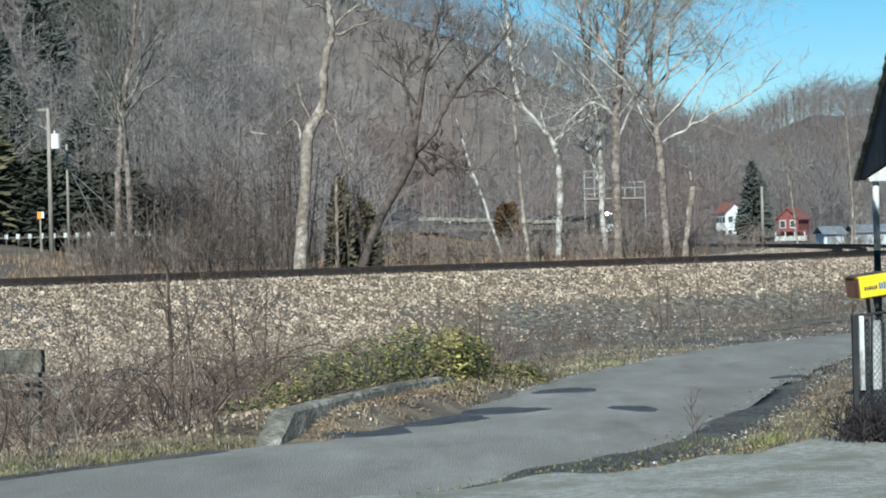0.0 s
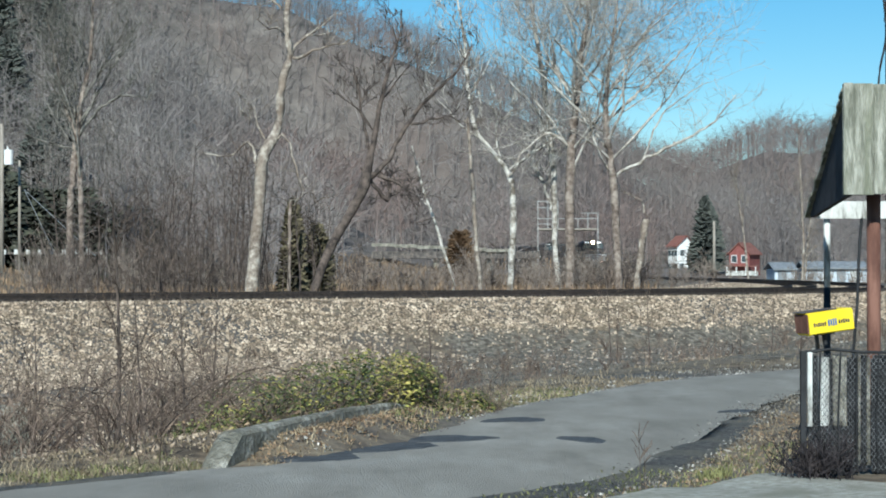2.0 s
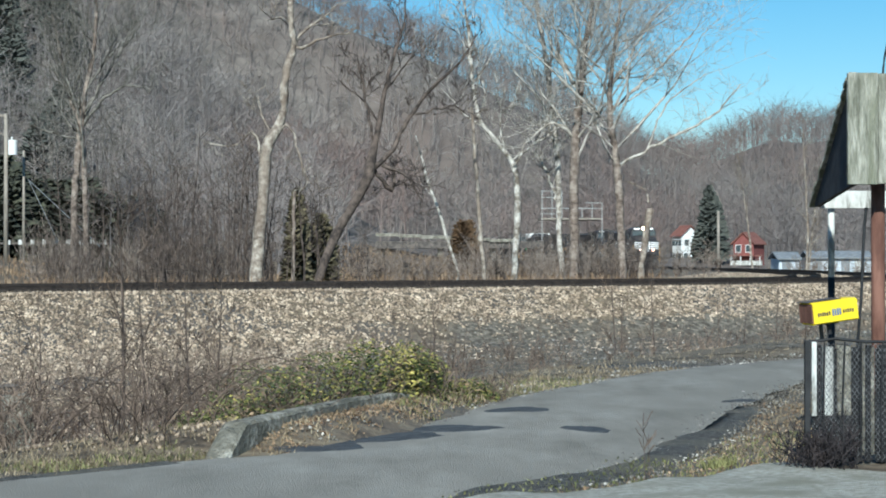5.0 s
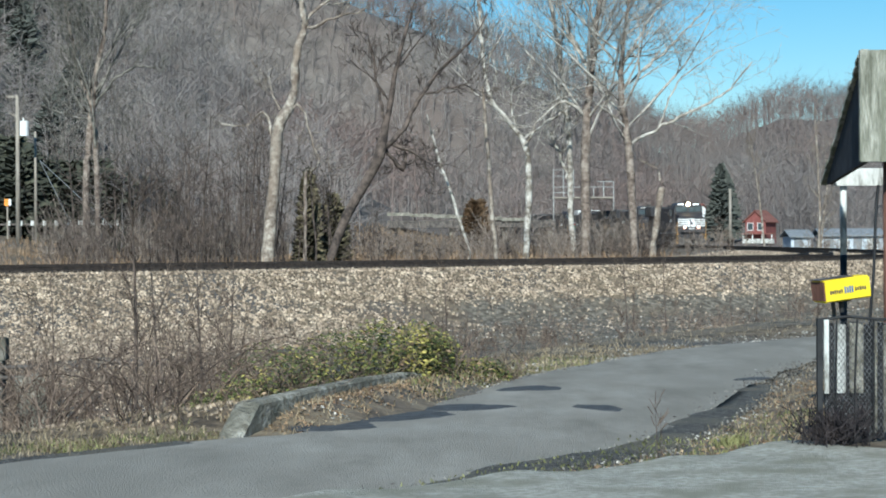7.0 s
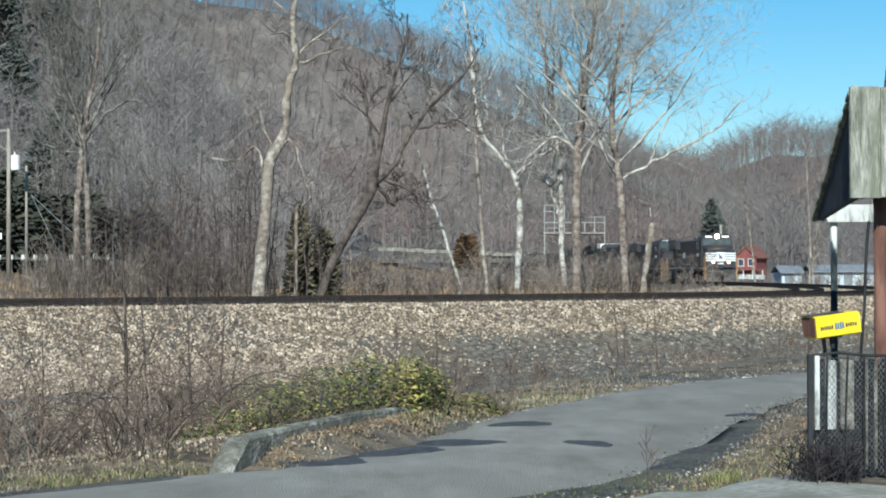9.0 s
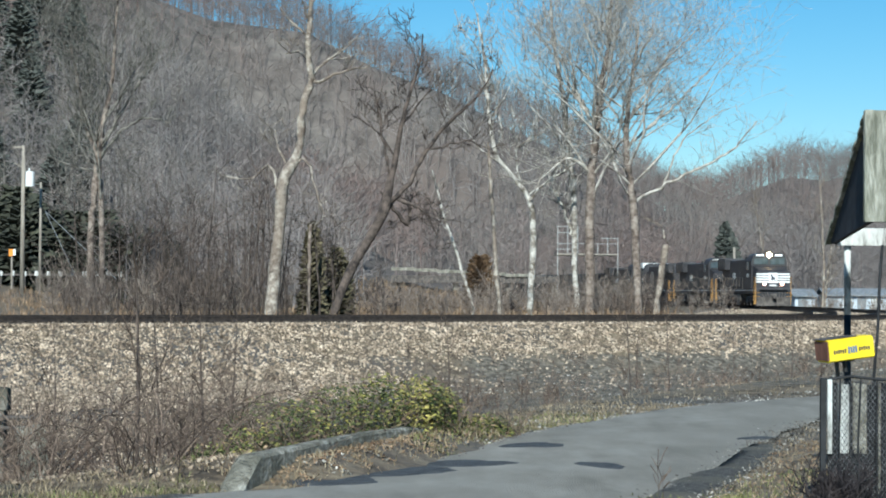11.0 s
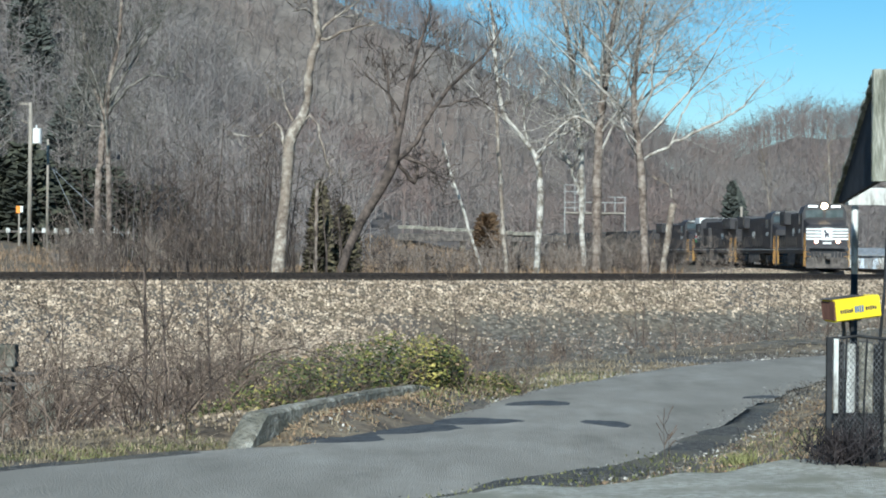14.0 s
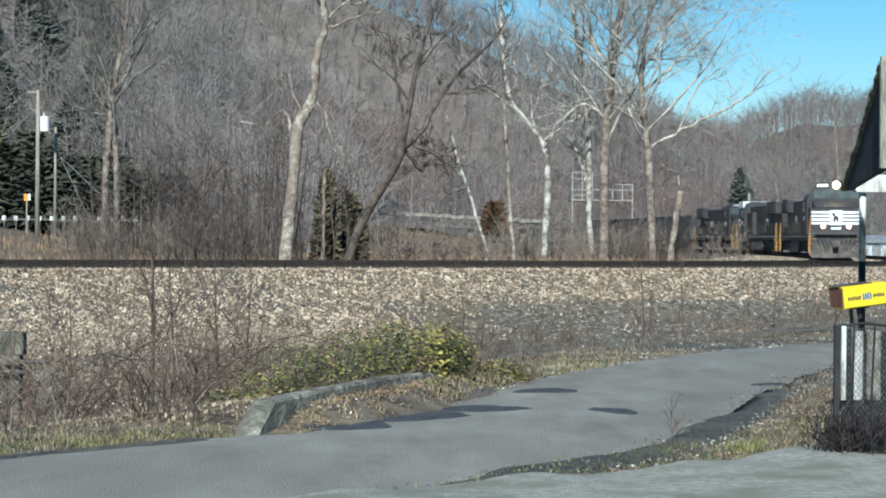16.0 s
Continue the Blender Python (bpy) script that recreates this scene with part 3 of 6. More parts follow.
tree("white_tree", "slender white-barked tree forking low, one limb arching away",
    [[(6.31, 118.00, -0.10, 0.264), (6.31, 118.00, 0.42, 0.230), (6.44, 118.00, 2.55, 0.248), (6.55, 118.00, 5.39, 0.248), (6.32, 118.00, 7.44, 0.213), (5.46, 118.00, 8.74, 0.159), (4.92, 118.00, 9.45, 0.159), (4.21, 118.00, 10.32, 0.142), (3.76, 118.00, 12.44, 0.142), (3.52, 118.00, 15.27, 0.124), (3.26, 118.00, 17.40, 0.089), (2.88, 118.00, 19.52, 0.053)]],
    "bark_white", 4, limbs=9, start=0.45, size=4.2, level=3, spread=0.5, lift=0.5, kids=(3, 4), extra=[[(6.32, 118.00, 7.44, 0.142), (7.06, 118.57, 8.40, 0.124), (7.94, 119.13, 9.12, 0.106), (9.35, 119.70, 10.02, 0.071)],
        [(5.82, 118.00, 8.39, 0.089), (5.44, 117.60, 10.69, 0.071), (7.03, 117.20, 11.77, 0.053)]])

tree("dead_tree", "thin pale branchless dead trunk",
    [[(4.02, 106.00, -0.10, 0.164), (4.02, 106.00, 0.45, 0.143), (3.84, 106.00, 2.45, 0.143), (3.62, 106.00, 5.63, 0.127), (3.40, 106.00, 8.81, 0.111), (3.29, 106.00, 10.40, 0.064)]],
    "bark_pale", 5, limbs=2, start=0.8, size=0.8, level=1)

tree("dead_sapling", "thin white sapling leaning over",
    [[(2.48, 106.00, 0.00, 0.092), (2.48, 106.00, 1.17, 0.080), (2.03, 106.00, 2.44, 0.096), (1.44, 106.00, 4.34, 0.096), (0.85, 106.00, 5.93, 0.080), (0.45, 106.00, 7.51, 0.064), (0.12, 106.00, 8.78, 0.032)]],
    "bark_white", 6, limbs=3, start=0.6, size=1.2, level=1)

tree("white_tree", "white-barked tree with a straight stem among brown trunks",
    [[(9.68, 122.00, -0.10, 0.232), (9.68, 122.00, 0.41, 0.202), (9.47, 122.00, 3.34, 0.220), (9.45, 122.00, 5.53, 0.220), (9.31, 122.00, 9.19, 0.202), (8.83, 122.00, 12.85, 0.183), (8.44, 122.00, 15.77, 0.165), (8.05, 122.00, 17.97, 0.128), (7.73, 122.00, 21.62, 0.073)]],
    "bark_white", 7, limbs=12, start=0.35, size=6.0, level=3, spread=0.45, lift=0.7, kids=(3, 4), twig=0.015, extra=[[(9.45, 122.00, 5.17, 0.165), (8.59, 121.60, 7.36, 0.128), (8.03, 121.20, 8.63, 0.092)]])

tree("tall_tree", "tall brown tree with a wide pale crown of fine branches",
    [[(10.07, 118.00, -0.10, 0.367), (10.07, 118.00, 0.39, 0.319), (10.12, 118.00, 2.58, 0.354), (10.09, 118.00, 6.13, 0.337), (10.23, 118.00, 9.67, 0.319), (10.56, 118.00, 12.50, 0.266), (10.79, 118.00, 14.98, 0.213), (11.22, 118.00, 17.47, 0.159), (11.37, 118.00, 21.00, 0.089)]],
    "bark_brown", 8, limbs=19, start=0.36, size=8.4, level=3, crown_mat='bark_twig', spread=0.54, lift=0.45, kids=(5, 6), twig=0.0085, extra=[[(10.06, 118.00, 9.31, 0.177), (8.99, 117.73, 10.19, 0.142), (7.58, 117.47, 9.47, 0.089), (6.18, 117.20, 7.86, 0.071)],
        [(10.39, 118.00, 12.15, 0.159), (9.30, 118.85, 14.62, 0.124), (8.92, 119.70, 17.45, 0.071)],
        [(10.56, 118.00, 12.86, 0.142), (12.48, 117.20, 15.35, 0.106), (13.87, 116.40, 18.20, 0.071)]])

tree("spreading_tree", "brown tree with a long limb reaching sideways under a wide crown",
    [[(12.93, 116.00, -0.10, 0.321), (12.93, 116.00, 0.43, 0.279), (12.84, 116.00, 3.29, 0.296), (12.67, 116.00, 6.42, 0.296), (12.48, 116.00, 8.16, 0.261), (12.14, 116.00, 10.95, 0.209), (12.29, 116.00, 13.38, 0.157), (12.61, 116.00, 15.82, 0.122), (12.94, 116.00, 18.61, 0.070)]],
    "bark_brown", 9, limbs=18, start=0.4, size=7.8, level=3, crown_mat='bark_twig', spread=0.62, lift=0.3, kids=(5, 6), twig=0.0085, extra=[[(12.87, 116.00, 7.54, 0.157), (14.42, 115.60, 8.35, 0.139), (16.57, 115.20, 9.42, 0.122), (18.58, 114.80, 10.65, 0.087), (19.96, 114.40, 12.41, 0.052)],
        [(12.31, 116.00, 10.95, 0.122), (15.07, 115.60, 13.41, 0.105), (17.49, 115.20, 15.86, 0.052)],
        [(12.62, 116.00, 8.16, 0.105), (11.28, 115.20, 9.37, 0.070), (10.41, 114.40, 9.89, 0.052)],
        [(14.42, 116.00, 8.35, 0.087), (15.79, 116.45, 11.33, 0.070), (18.56, 116.90, 13.44, 0.035)],
        [(12.47, 116.00, 12.69, 0.122), (14.35, 115.20, 15.84, 0.087), (16.42, 114.40, 17.94, 0.052)]])

tree("broken_snag", "pale broken tree stump with one drooping branch",
    [[(14.44, 119.00, -0.10, 0.267), (14.44, 119.00, 1.02, 0.232), (14.68, 119.00, 2.63, 0.250), (14.94, 119.00, 4.42, 0.268), (15.05, 119.00, 4.95, 0.214)]],
    "bark_pale", 10, limbs=1, start=0.9, size=0.5, level=1, extra=[[(15.08, 119.00, 4.96, 0.107), (14.64, 119.30, 6.02, 0.071), (13.57, 119.60, 6.55, 0.054), (13.03, 119.90, 6.47, 0.036)]])

tree("broken_sapling", "straight reddish broken-off sapling beside the sycamore",
    [[(-6.43, 101.00, -0.10, 0.139), (-6.43, 101.00, 0.45, 0.121), (-6.42, 101.00, 4.00, 0.106), (-6.32, 101.00, 5.73, 0.091)]],
    "bark_brown", 11, limbs=2, start=0.6, size=0.5, level=1)


tree("slender_tree", "slender pale leaning tree near the red house",
    [[(34.4, 190, -0.1, 0.14), (34.0, 190, 4.0, 0.12), (33.4, 190, 8.5, 0.085), (32.8, 190, 12.5, 0.04)]],
    "bark_pale", 12, limbs=9, start=0.45, size=3.0, level=2, spread=0.4, lift=0.7, twig=0.012)

tree("slender_tree", "slender pale twin-stemmed tree by the sheds",
    [[(35.6, 170, -0.1, 0.14), (35.75, 170, 3.5, 0.12), (35.6, 170, 8.0, 0.09), (35.3, 170, 13.5, 0.04)],
     [(35.9, 170.4, -0.1, 0.1), (36.15, 170.4, 3.0, 0.09), (36.6, 170.4, 6.5, 0.07), (37.4, 170.4, 10.5, 0.03)]],
    "bark_pale", 13, limbs=14, start=0.12, size=2.2, level=2, spread=0.5, lift=0.5, twig=0.011)


# ---- hill woods ----
def hill_woods():
    rng = random.Random(11)
    templates = []
    for k in range(10):
        w = Wood(3)
        h = rng.uniform(11, 15)
        lean = rng.uniform(-0.05, 0.05)
        pts = [(lean * z + 0.15 * math.sin(z * 0.6 + k), 0.02 * z * math.sin(k), z) for z in np.linspace(0, h * 0.72, 4)]
        w.tube(pts, [0.075, 0.065, 0.05, 0.025], 3)
        for j in range(10):                            # limbs fan out and up into a rounded crown
            t = rng.uniform(0.16, 0.72)
            a, el = rng.uniform(0, 6.28), rng.uniform(0.12, 1.3)
            L = h * rng.uniform(0.22, 0.38) * (1.25 - 0.5 * t)
            p = Vector((lean * h * t, 0, h * t))
            d = Vector((math.cos(a) * math.cos(el), math.sin(a) * math.cos(el), math.sin(el)))
            q = p + d * L
            w.tube([p, q], [0.048, 0.022], 3)
            for m in range(2):
                p2 = p.lerp(q, rng.uniform(0.3, 1.0))
                d2 = (d + Vector((rng.gauss(0, 0.55), rng.gauss(0, 0.55), rng.gauss(0.15, 0.4)))).normalized()
                w.tube([p2, p2 + d2 * L * rng.uniform(0.35, 0.75)], [0.02, 0.011], 3)
        templates.append((np.array([tuple(v) for v in w.V]), np.array(w.F)))
    nrng = np.random.RandomState(5)
    X, Y = [], []
    for r in range(104):                               # rows up the slopes, over the two crests
        for c in range(74):
            y = 190 + 390 * ((r + nrng.rand()) / 104) ** 0.85
            x = (-0.27 + 0.56 * (c + nrng.rand()) / 74) * y
            if (x < 0.09 * y and y > 478) or (x > 0.13 * y and y < 320 and nrng.rand() < 0.5):
                continue
            if (38 < x < 62 and 270 < y < 335) or (20 < x < 45 and y < 260) or (y < 250 and -0.035 < x / y < 0.11):
                continue
            if y < 230 and nrng.rand() < 0.4:
                continue
            X.append(x), Y.append(y)
    X, Y = np.array(X), np.array(Y)
    Z = ground_height(X, Y)
    d, s = nearest(FAR_TRACK, X, Y)
    VV, FF, n = [], [], 0
    for i in range(len(X)):
        if d[i] < 9 or (s[i] > 0 and Y[i] < 270):
            continue
        V, F = templates[nrng.randint(len(templates))]
        a, k = nrng.uniform(0, 6.28), nrng.uniform(0.75, 1.15)
        c, sn = math.cos(a) * k, math.sin(a) * k
        W = np.stack([V[:, 0] * c - V[:, 1] * sn + X[i], V[:, 0] * sn + V[:, 1] * c + Y[i], V[:, 2] * k + Z[i] - 0.3], 1)
        VV.append(W), FF.append(F + n)
        n += len(W)
    V, F = np.concatenate(VV), np.concatenate(FF)
    me = bpy.data.meshes.new("hill_woods")
    me.vertices.add(len(V)), me.loops.add(F.size), me.polygons.add(len(F))
    me.vertices.foreach_set("co", V.ravel())
    me.loops.foreach_set("vertex_index", F.ravel().astype(np.int32))
    me.polygons.foreach_set("loop_start", np.arange(0, F.size, 4, dtype=np.int32))
    me.update(calc_edges=True)
    me.materials.append(M["hill_wood"])
    tagged(new("hill_woods", me), "bare grey-brown winter woods covering the hillsides", "woods", kind="stuff")


hill_woods()


# ---- road patches, headwall, pad ----
def road_z(x, y):
    a, _ = nearest(ROAD_FAR, np.array([x]), np.array([y]))
    b, _ = nearest(ROAD_NEAR, np.array([x]), np.array([y]))
    return -0.25 + 0.05 * math.sin(math.pi * float(a[0] / (a[0] + b[0])))


def blob(name, centre, rx, ry, turn, mat, z, label, seed, n=28):
    rng = random.Random(seed)
    c, s = math.cos(radians(turn)), math.sin(radians(turn))
    top = []
    for k in range(n):
        a = 2 * math.pi * k / n
        r = 1 + 0.16 * math.sin(2 * a + seed) + 0.12 * math.sin(3 * a + seed * 2) + rng.uniform(-0.09, 0.09)
        x, y = rx * r * math.cos(a), ry * r * math.sin(a)
        top.append((x * c - y * s, x * s + y * c))
    V, F = [], []
    for q in (1.0, 0.92, 0.6, 0.3):
        for px, py in top:
            X_, Y_ = centre[0] + px * q, centre[1] + py * q
            V.append((X_, Y_, road_z(X_, Y_) + (z if q < 1 else -0.004)))
    V.append((centre[0], centre[1], road_z(*centre) + z))
    for r in range(3):
        F += [(r * n + k, r * n + (k + 1) % n, (r + 1) * n + (k + 1) % n, (r + 1) * n + k) for k in range(n)]
    F += [(3 * n + k, 3 * n + (k + 1) % n, 4 * n) for k in range(n)]
    return tagged(mesh_object(name, V, F, mat), label, "road patch", kind="structure")


for i, (x, y, rx, ry, a) in enumerate(((1.36, 24.35, 0.36, 0.5, 0), (1.98, 21.4, 0.24, 0.38, 10), (0.45, 21.75, 0.6, 0.42, 0), (-0.35, 20.9, 0.75, 0.55, 35), (-1.0, 19.9, 0.55, 0.55, 40), (4.55, 26.0, 0.12, 0.45, -40))):
    blob("road_patch", (x, y), rx, ry, a, "asphalt_dark", 0.006 + 0.001 * i, "dark fresh asphalt patch on the grey lane", i + 2)

# dark soil band along the lane's far edge
lo, hi = int(np.argmin(np.abs(ROAD_FAR[:, 1] - 11))), int(np.argmin(np.abs(ROAD_FAR[:, 1] - 18.6)))
V, F = [], []
nr = normals_of(ROAD_FAR)
for i in range(lo, hi):
    wide = 0.16 + 0.05 * math.sin(i * 0.5) + 0.03 * math.sin(i * 1.9)
    for o, dz in ((wide, -0.004), (wide - 0.03, 0.006), (0.0, 0.012), (-0.12, 0.012), (-0.25, -0.03)):
        q = ROAD_FAR[i] + nr[i] * o
        V.append((q[0], q[1], -0.25 + dz))
for i in range(hi - lo - 1):
    F += [(i * 5 + k, i * 5 + k + 1, i * 5 + k + 6, i * 5 + k + 5) for k in range(4)]
tagged(mesh_object("road_edge", V, F, "edge_grit", smooth=True), "dark soil and grit where the lane meets the grass", "road edge", kind="structure")

# dark gravel band along the lane's near edge
lo, hi = int(np.argmin(np.abs(ROAD_NEAR[:, 1] - 13))), int(np.argmin(np.abs(ROAD_NEAR[:, 1] - 25)))
V, F = [], []
nr = normals_of(ROAD_NEAR)
for i in range(lo, hi):
    t = (i - lo) / (hi - lo)
    wide = 0.34 * (1 - t) ** 0.6 + 0.07 * math.sin(i * 0.45) + 0.03 * math.sin(i * 1.7)
    for o, dz in ((-max(0.03, wide), -0.004), (-max(0.02, wide - 0.05), 0.008), (-0.1, 0.012), (0.12, 0.015), (0.3, -0.02)):
        q = ROAD_NEAR[i] + nr[i] * o
        V.append((q[0], q[1], road_z(*q) + dz))
for i in range(hi - lo - 1):
    F += [(i * 5 + k, i * 5 + k + 1, i * 5 + k + 6, i * 5 + k + 5) for k in range(4)]
tagged(mesh_object("road_edge", V, F, "edge_grit", smooth=True), "dark grit and gravel band along the lane edge", "road edge", kind="structure")

bm = bmesh.new()
HW = [(-1.86, 18.85, -0.27), (-1.72, 19.45, 0.05), (-1.16, 21.1, 0.07), (-0.7, 22.4, 0.08), (-0.2, 23.7, 0.05), (0.25, 24.9, -0.1)]
rows = []
for n_, (x, y, z) in enumerate(HW):
    k_ = (1.0, 1.0, 0.7, 0.5, 0.45, 0.4)[n_]
    rows.append([bm.verts.new((x + dx * k_, y + dy * k_, zz)) for dx, dy, zz in ((-0.26, 0.11, z - 0.03), (-0.22, 0.1, z), (-0.03, 0.02, z), (0.0, 0.0, z - 0.03), (0.04, -0.02, -0.9), (-0.3, 0.13, -1.6))])
for a, b in zip(rows, rows[1:]):
    for k in range(6):
        bm.faces.new((a[k], a[(k + 1) % 6], b[(k + 1) % 6], b[k]))
bm.faces.new(rows[0]), bm.faces.new(rows[-1][::-1])
tagged(part("headwall", bm, "concrete"), "weathered concrete culvert headwall beside the lane", "retaining wall", kind="thing")

# broken concrete block standing in the ditch
bm = boxes((-0.15, 0.15, -0.2, 0.2, -0.6, 0.42), bevel=0.05)
for v in bm.verts:
    v.co += Vector((random.uniform(-0.04, 0.04), random.uniform(-0.04, 0.04), random.uniform(-0.03, 0.03)))
ob = part("concrete_block", bm, "concrete")
ob.matrix_basis = pose(-5.15, 24.6, -0.45, 3, -4, 20)
tagged(ob, "broken pale concrete block in the brushy ditch", "concrete block", kind="thing")

culvert = tagged(empty("culvert_rail"), "old concrete beam and rusty rails across the ditch", "guard rail", kind="thing")
bm = boxes((-8.2, -5.68, 25.5, 25.75, 0.12, 0.43), bevel=0.03)
for v in bm.verts:
    v.co.z += 0.02 * math.sin(v.co.x * 7) 
part("beam", bm, "concrete_dark", culvert)
for z in (0.0, -0.14):
    part("rail", rod(bmesh.new(), (-8.2, 25.42, z - 0.02), (-5.3, 25.4, z + 0.03), 0.028, n=8), "steel_dark", culvert, "rusty steel rail")
for x in (-8.0, -5.95):
    part("post", boxes((x, x + 0.22, 25.52, 25.73, -2.2, 0.12), bevel=0.02), "concrete_dark", culvert)

PAD = spline([(-3.4, 10.8), (-1.0, 12.8), (0.5, 13.9), (1.34, 14.45), (2.28, 15.2), (2.9, 15.95), (3.5, 16.1), (5.0, 15.7), (8, 15.2)], 0.25)
V, F = [], []
for i, p in enumerate(PAD):
    j = 0.05 * math.sin(i * 1.9) + 0.04 * math.sin(i * 0.7)
    V += [(p[0], p[1] + j, -0.16), (p[0], p[1] + j, -0.02 + 0.02 * math.sin(i)), (p[0] + 0.4, p[1] - 1.2, 0.0), (p[0] + 1.0, p[1] - 7, 0.02)]
for i in range(len(PAD) - 1):
    for k in range(3):
        a = i * 4 + k
        F.append((a, a + 1, a + 5, a + 4))
tagged(mesh_object("pavement", V, F, "apron"), "cracked pale concrete apron with a broken edge", "pavement", kind="structure")


# ---- canopy roof, posts, newspaper tube, fence ----
canopy = tagged(empty("canopy"), "small weathered roof canopy with a grey board face on posts", "canopy", kind="thing")
for k in range(9):                                    # upright weathered boards of the face
    x0, x1 = 3.82 + k * 0.27, 3.82 + (k + 1) * 0.27 - 0.005
    part("face_board", boxes((x0, x1, 16.46 + 0.006 * (k % 2), 16.52, 2.39 + 0.008 * math.sin(k * 2.1), 3.372 - 0.006 * (k % 3)), bevel=0.006), "shingle", canopy)
bm = bmesh.new()
prism(bm, [(16.53, 2.40), (16.53, 3.33), (16.62, 3.34), (19.05, 2.30), (19.0, 2.26)], "x", 3.88, 3.93)
for v in bm.verts:                                     # the end wall leans a little outwards to the back
    if v.co.x < 4:
        v.co.x += 0.078 * (v.co.y - 16.53)
# shaded side of the canopy, put into the wall colour
part("roof_body", bm, "roof_shade", canopy, "end wall with its shade painted in")
bm = bmesh.new()
rngc = random.Random(8)
for k in range(28):                                    # shingle courses on the back slope, ragged at the end
    t0, t1 = k / 28, (k + 1.3) / 28
    y0, z0, y1, z1 = 16.55 + 2.55 * t0, 3.385 - 1.08 * t0, 16.55 + 2.55 * t1, 3.37 - 1.08 * t1
    x0 = 3.83 + 0.078 * (y0 - 16.5) + 0.02 - rngc.uniform(0, 0.02)
    vs = [bm.verts.new(c) for c in ((x0, y0, z0), (x0 + 0.07, y0, z0), (x0 + 0.07, y1, z1 + 0.008), (x0, y1, z1 + 0.008))]
    ws = [bm.verts.new(v.co - Vector((0, 0, 0.03))) for v in vs]
    bm.faces.new(vs), bm.faces.new(ws[::-1])
    for i in range(4):
        bm.faces.new((vs[i], ws[i], ws[(i + 1) % 4], vs[(i + 1) % 4]))
part("shingles", bm, "shingle", canopy)
bm = bmesh.new()
box(bm, 4.12, 6.2, 18.9, 18.94, 2.245, 2.42, bevel=0.004)
part("fascia", bm, "white_worn", canopy, "white painted fascia board")
# dark bar drawn for the shade under the roof
part("beam", boxes((3.95, 6.2, 17.0, 17.12, 2.42, 2.56), bevel=0.01), "roof_shade", canopy)
part("front_post", rod(bmesh.new(), (4.19, 16.9, -0.1), (4.19, 16.9, 2.43), 0.062, n=14), "rust_pipe", canopy, "rusty brown pipe post", smooth=True)
p = part("back_post", rod(bmesh.new(), (4.235, 19.0, 1.55), (4.235, 19.0, 2.28), 0.034, n=12), "white_worn", canopy, "white painted pipe post", smooth=True)
part("post_base", rod(bmesh.new(), (4.235, 19.0, -0.1), (4.235, 19.0, 1.55), 0.036, n=12), "black_metal", canopy, "blackened lower half of the post", smooth=True)

mast = tagged(empty("mast"), "tall rusty brown pipe mast with a hanging black cable", "mast", kind="thing")
part("pole", rod(bmesh.new(), (5.33, 20.5, -0.1), (5.33, 20.5, 9), 0.11, n=14), "rust_pipe", mast, smooth=True)
w = Wood(6)
w.tube(spline([(5.2, 20.4, 6.0), (5.13, 20.4, 5.6), (5.15, 20.38, 4.9), (5.19, 20.36, 4.3), (5.12, 20.36, 3.9), (5.08, 20.36, 3.4)], 0.1), [0.012] * len(spline([(5.2, 20.4, 6.0), (5.13, 20.4, 5.6), (5.15, 20.38, 4.9), (5.19, 20.36, 4.3), (5.12, 20.36, 3.9), (5.08, 20.36, 3.4)], 0.1)))
w.tube([(5.24, 20.36, 4.75), (5.17, 20.34, 4.45), (5.24, 20.34, 4.2), (5.3, 20.36, 4.1)], [0.012] * 4)
w.done("cable", "black_metal", mast)

tube = tagged(empty("newspaper_tube", pose(3.375, 15.82, 1.27, 0, -6.5, 17)), "bright yellow plastic newspaper delivery tube on a dark post", "newspaper box", kind="thing")
bm = bmesh.new()
prof = [(0.0, -0.085), (0.0, 0.075), (0.03, 0.092), (0.20, 0.092), (0.235, 0.06), (0.235, -0.06), (0.20, -0.088), (0.015, -0.095)]
inner = [(0.0 + 0.012 + (y - 0.012) * 0.93 if y else 0.012, z * 0.88) for y, z in prof]
xs = (0.0, 0.02, 0.215, 0.415, 0.425)
rings = [[bm.verts.new((x, y * (1.03 if k == 0 else 1), z * (1.04 if k == 0 else 1))) for y, z in prof] for k, x in enumerate(xs)]
for a, b in zip(rings, rings[1:]):
    for k in range(8):
        bm.faces.new((a[k], b[k], b[(k + 1) % 8], a[(k + 1) % 8]))
bm.faces.new(rings[-1])
ins = [[bm.verts.new((x, y, z)) for y, z in inner] for x in (0.0, 0.4)]
for k in range(8):
    bm.faces.new((ins[0][k], ins[0][(k + 1) % 8], ins[1][(k + 1) % 8], ins[1][k]))
    bm.faces.new((rings[0][k], rings[0][(k + 1) % 8], ins[0][(k + 1) % 8], ins[0][k]))
bm.faces.new(ins[1][::-1])
part("shell", bm, "yellow", tube, "yellow plastic shell, open at one end")
bm = bmesh.new()
box(bm, -0.03, 0.30, 0.04, 0.225, 0.094, 0.102, bevel=0.003)
part("top_flap", bm, "steel_dark", tube, "dark top")
bm = bmesh.new()
box(bm, -0.012, 0.0, 0.01, 0.225, -0.08, 0.08)
# plate over the opening; its brown stands in for the shaded inside
part("mouth", bm, "rust_pipe", tube, "brown plate painted as the shaded mouth")
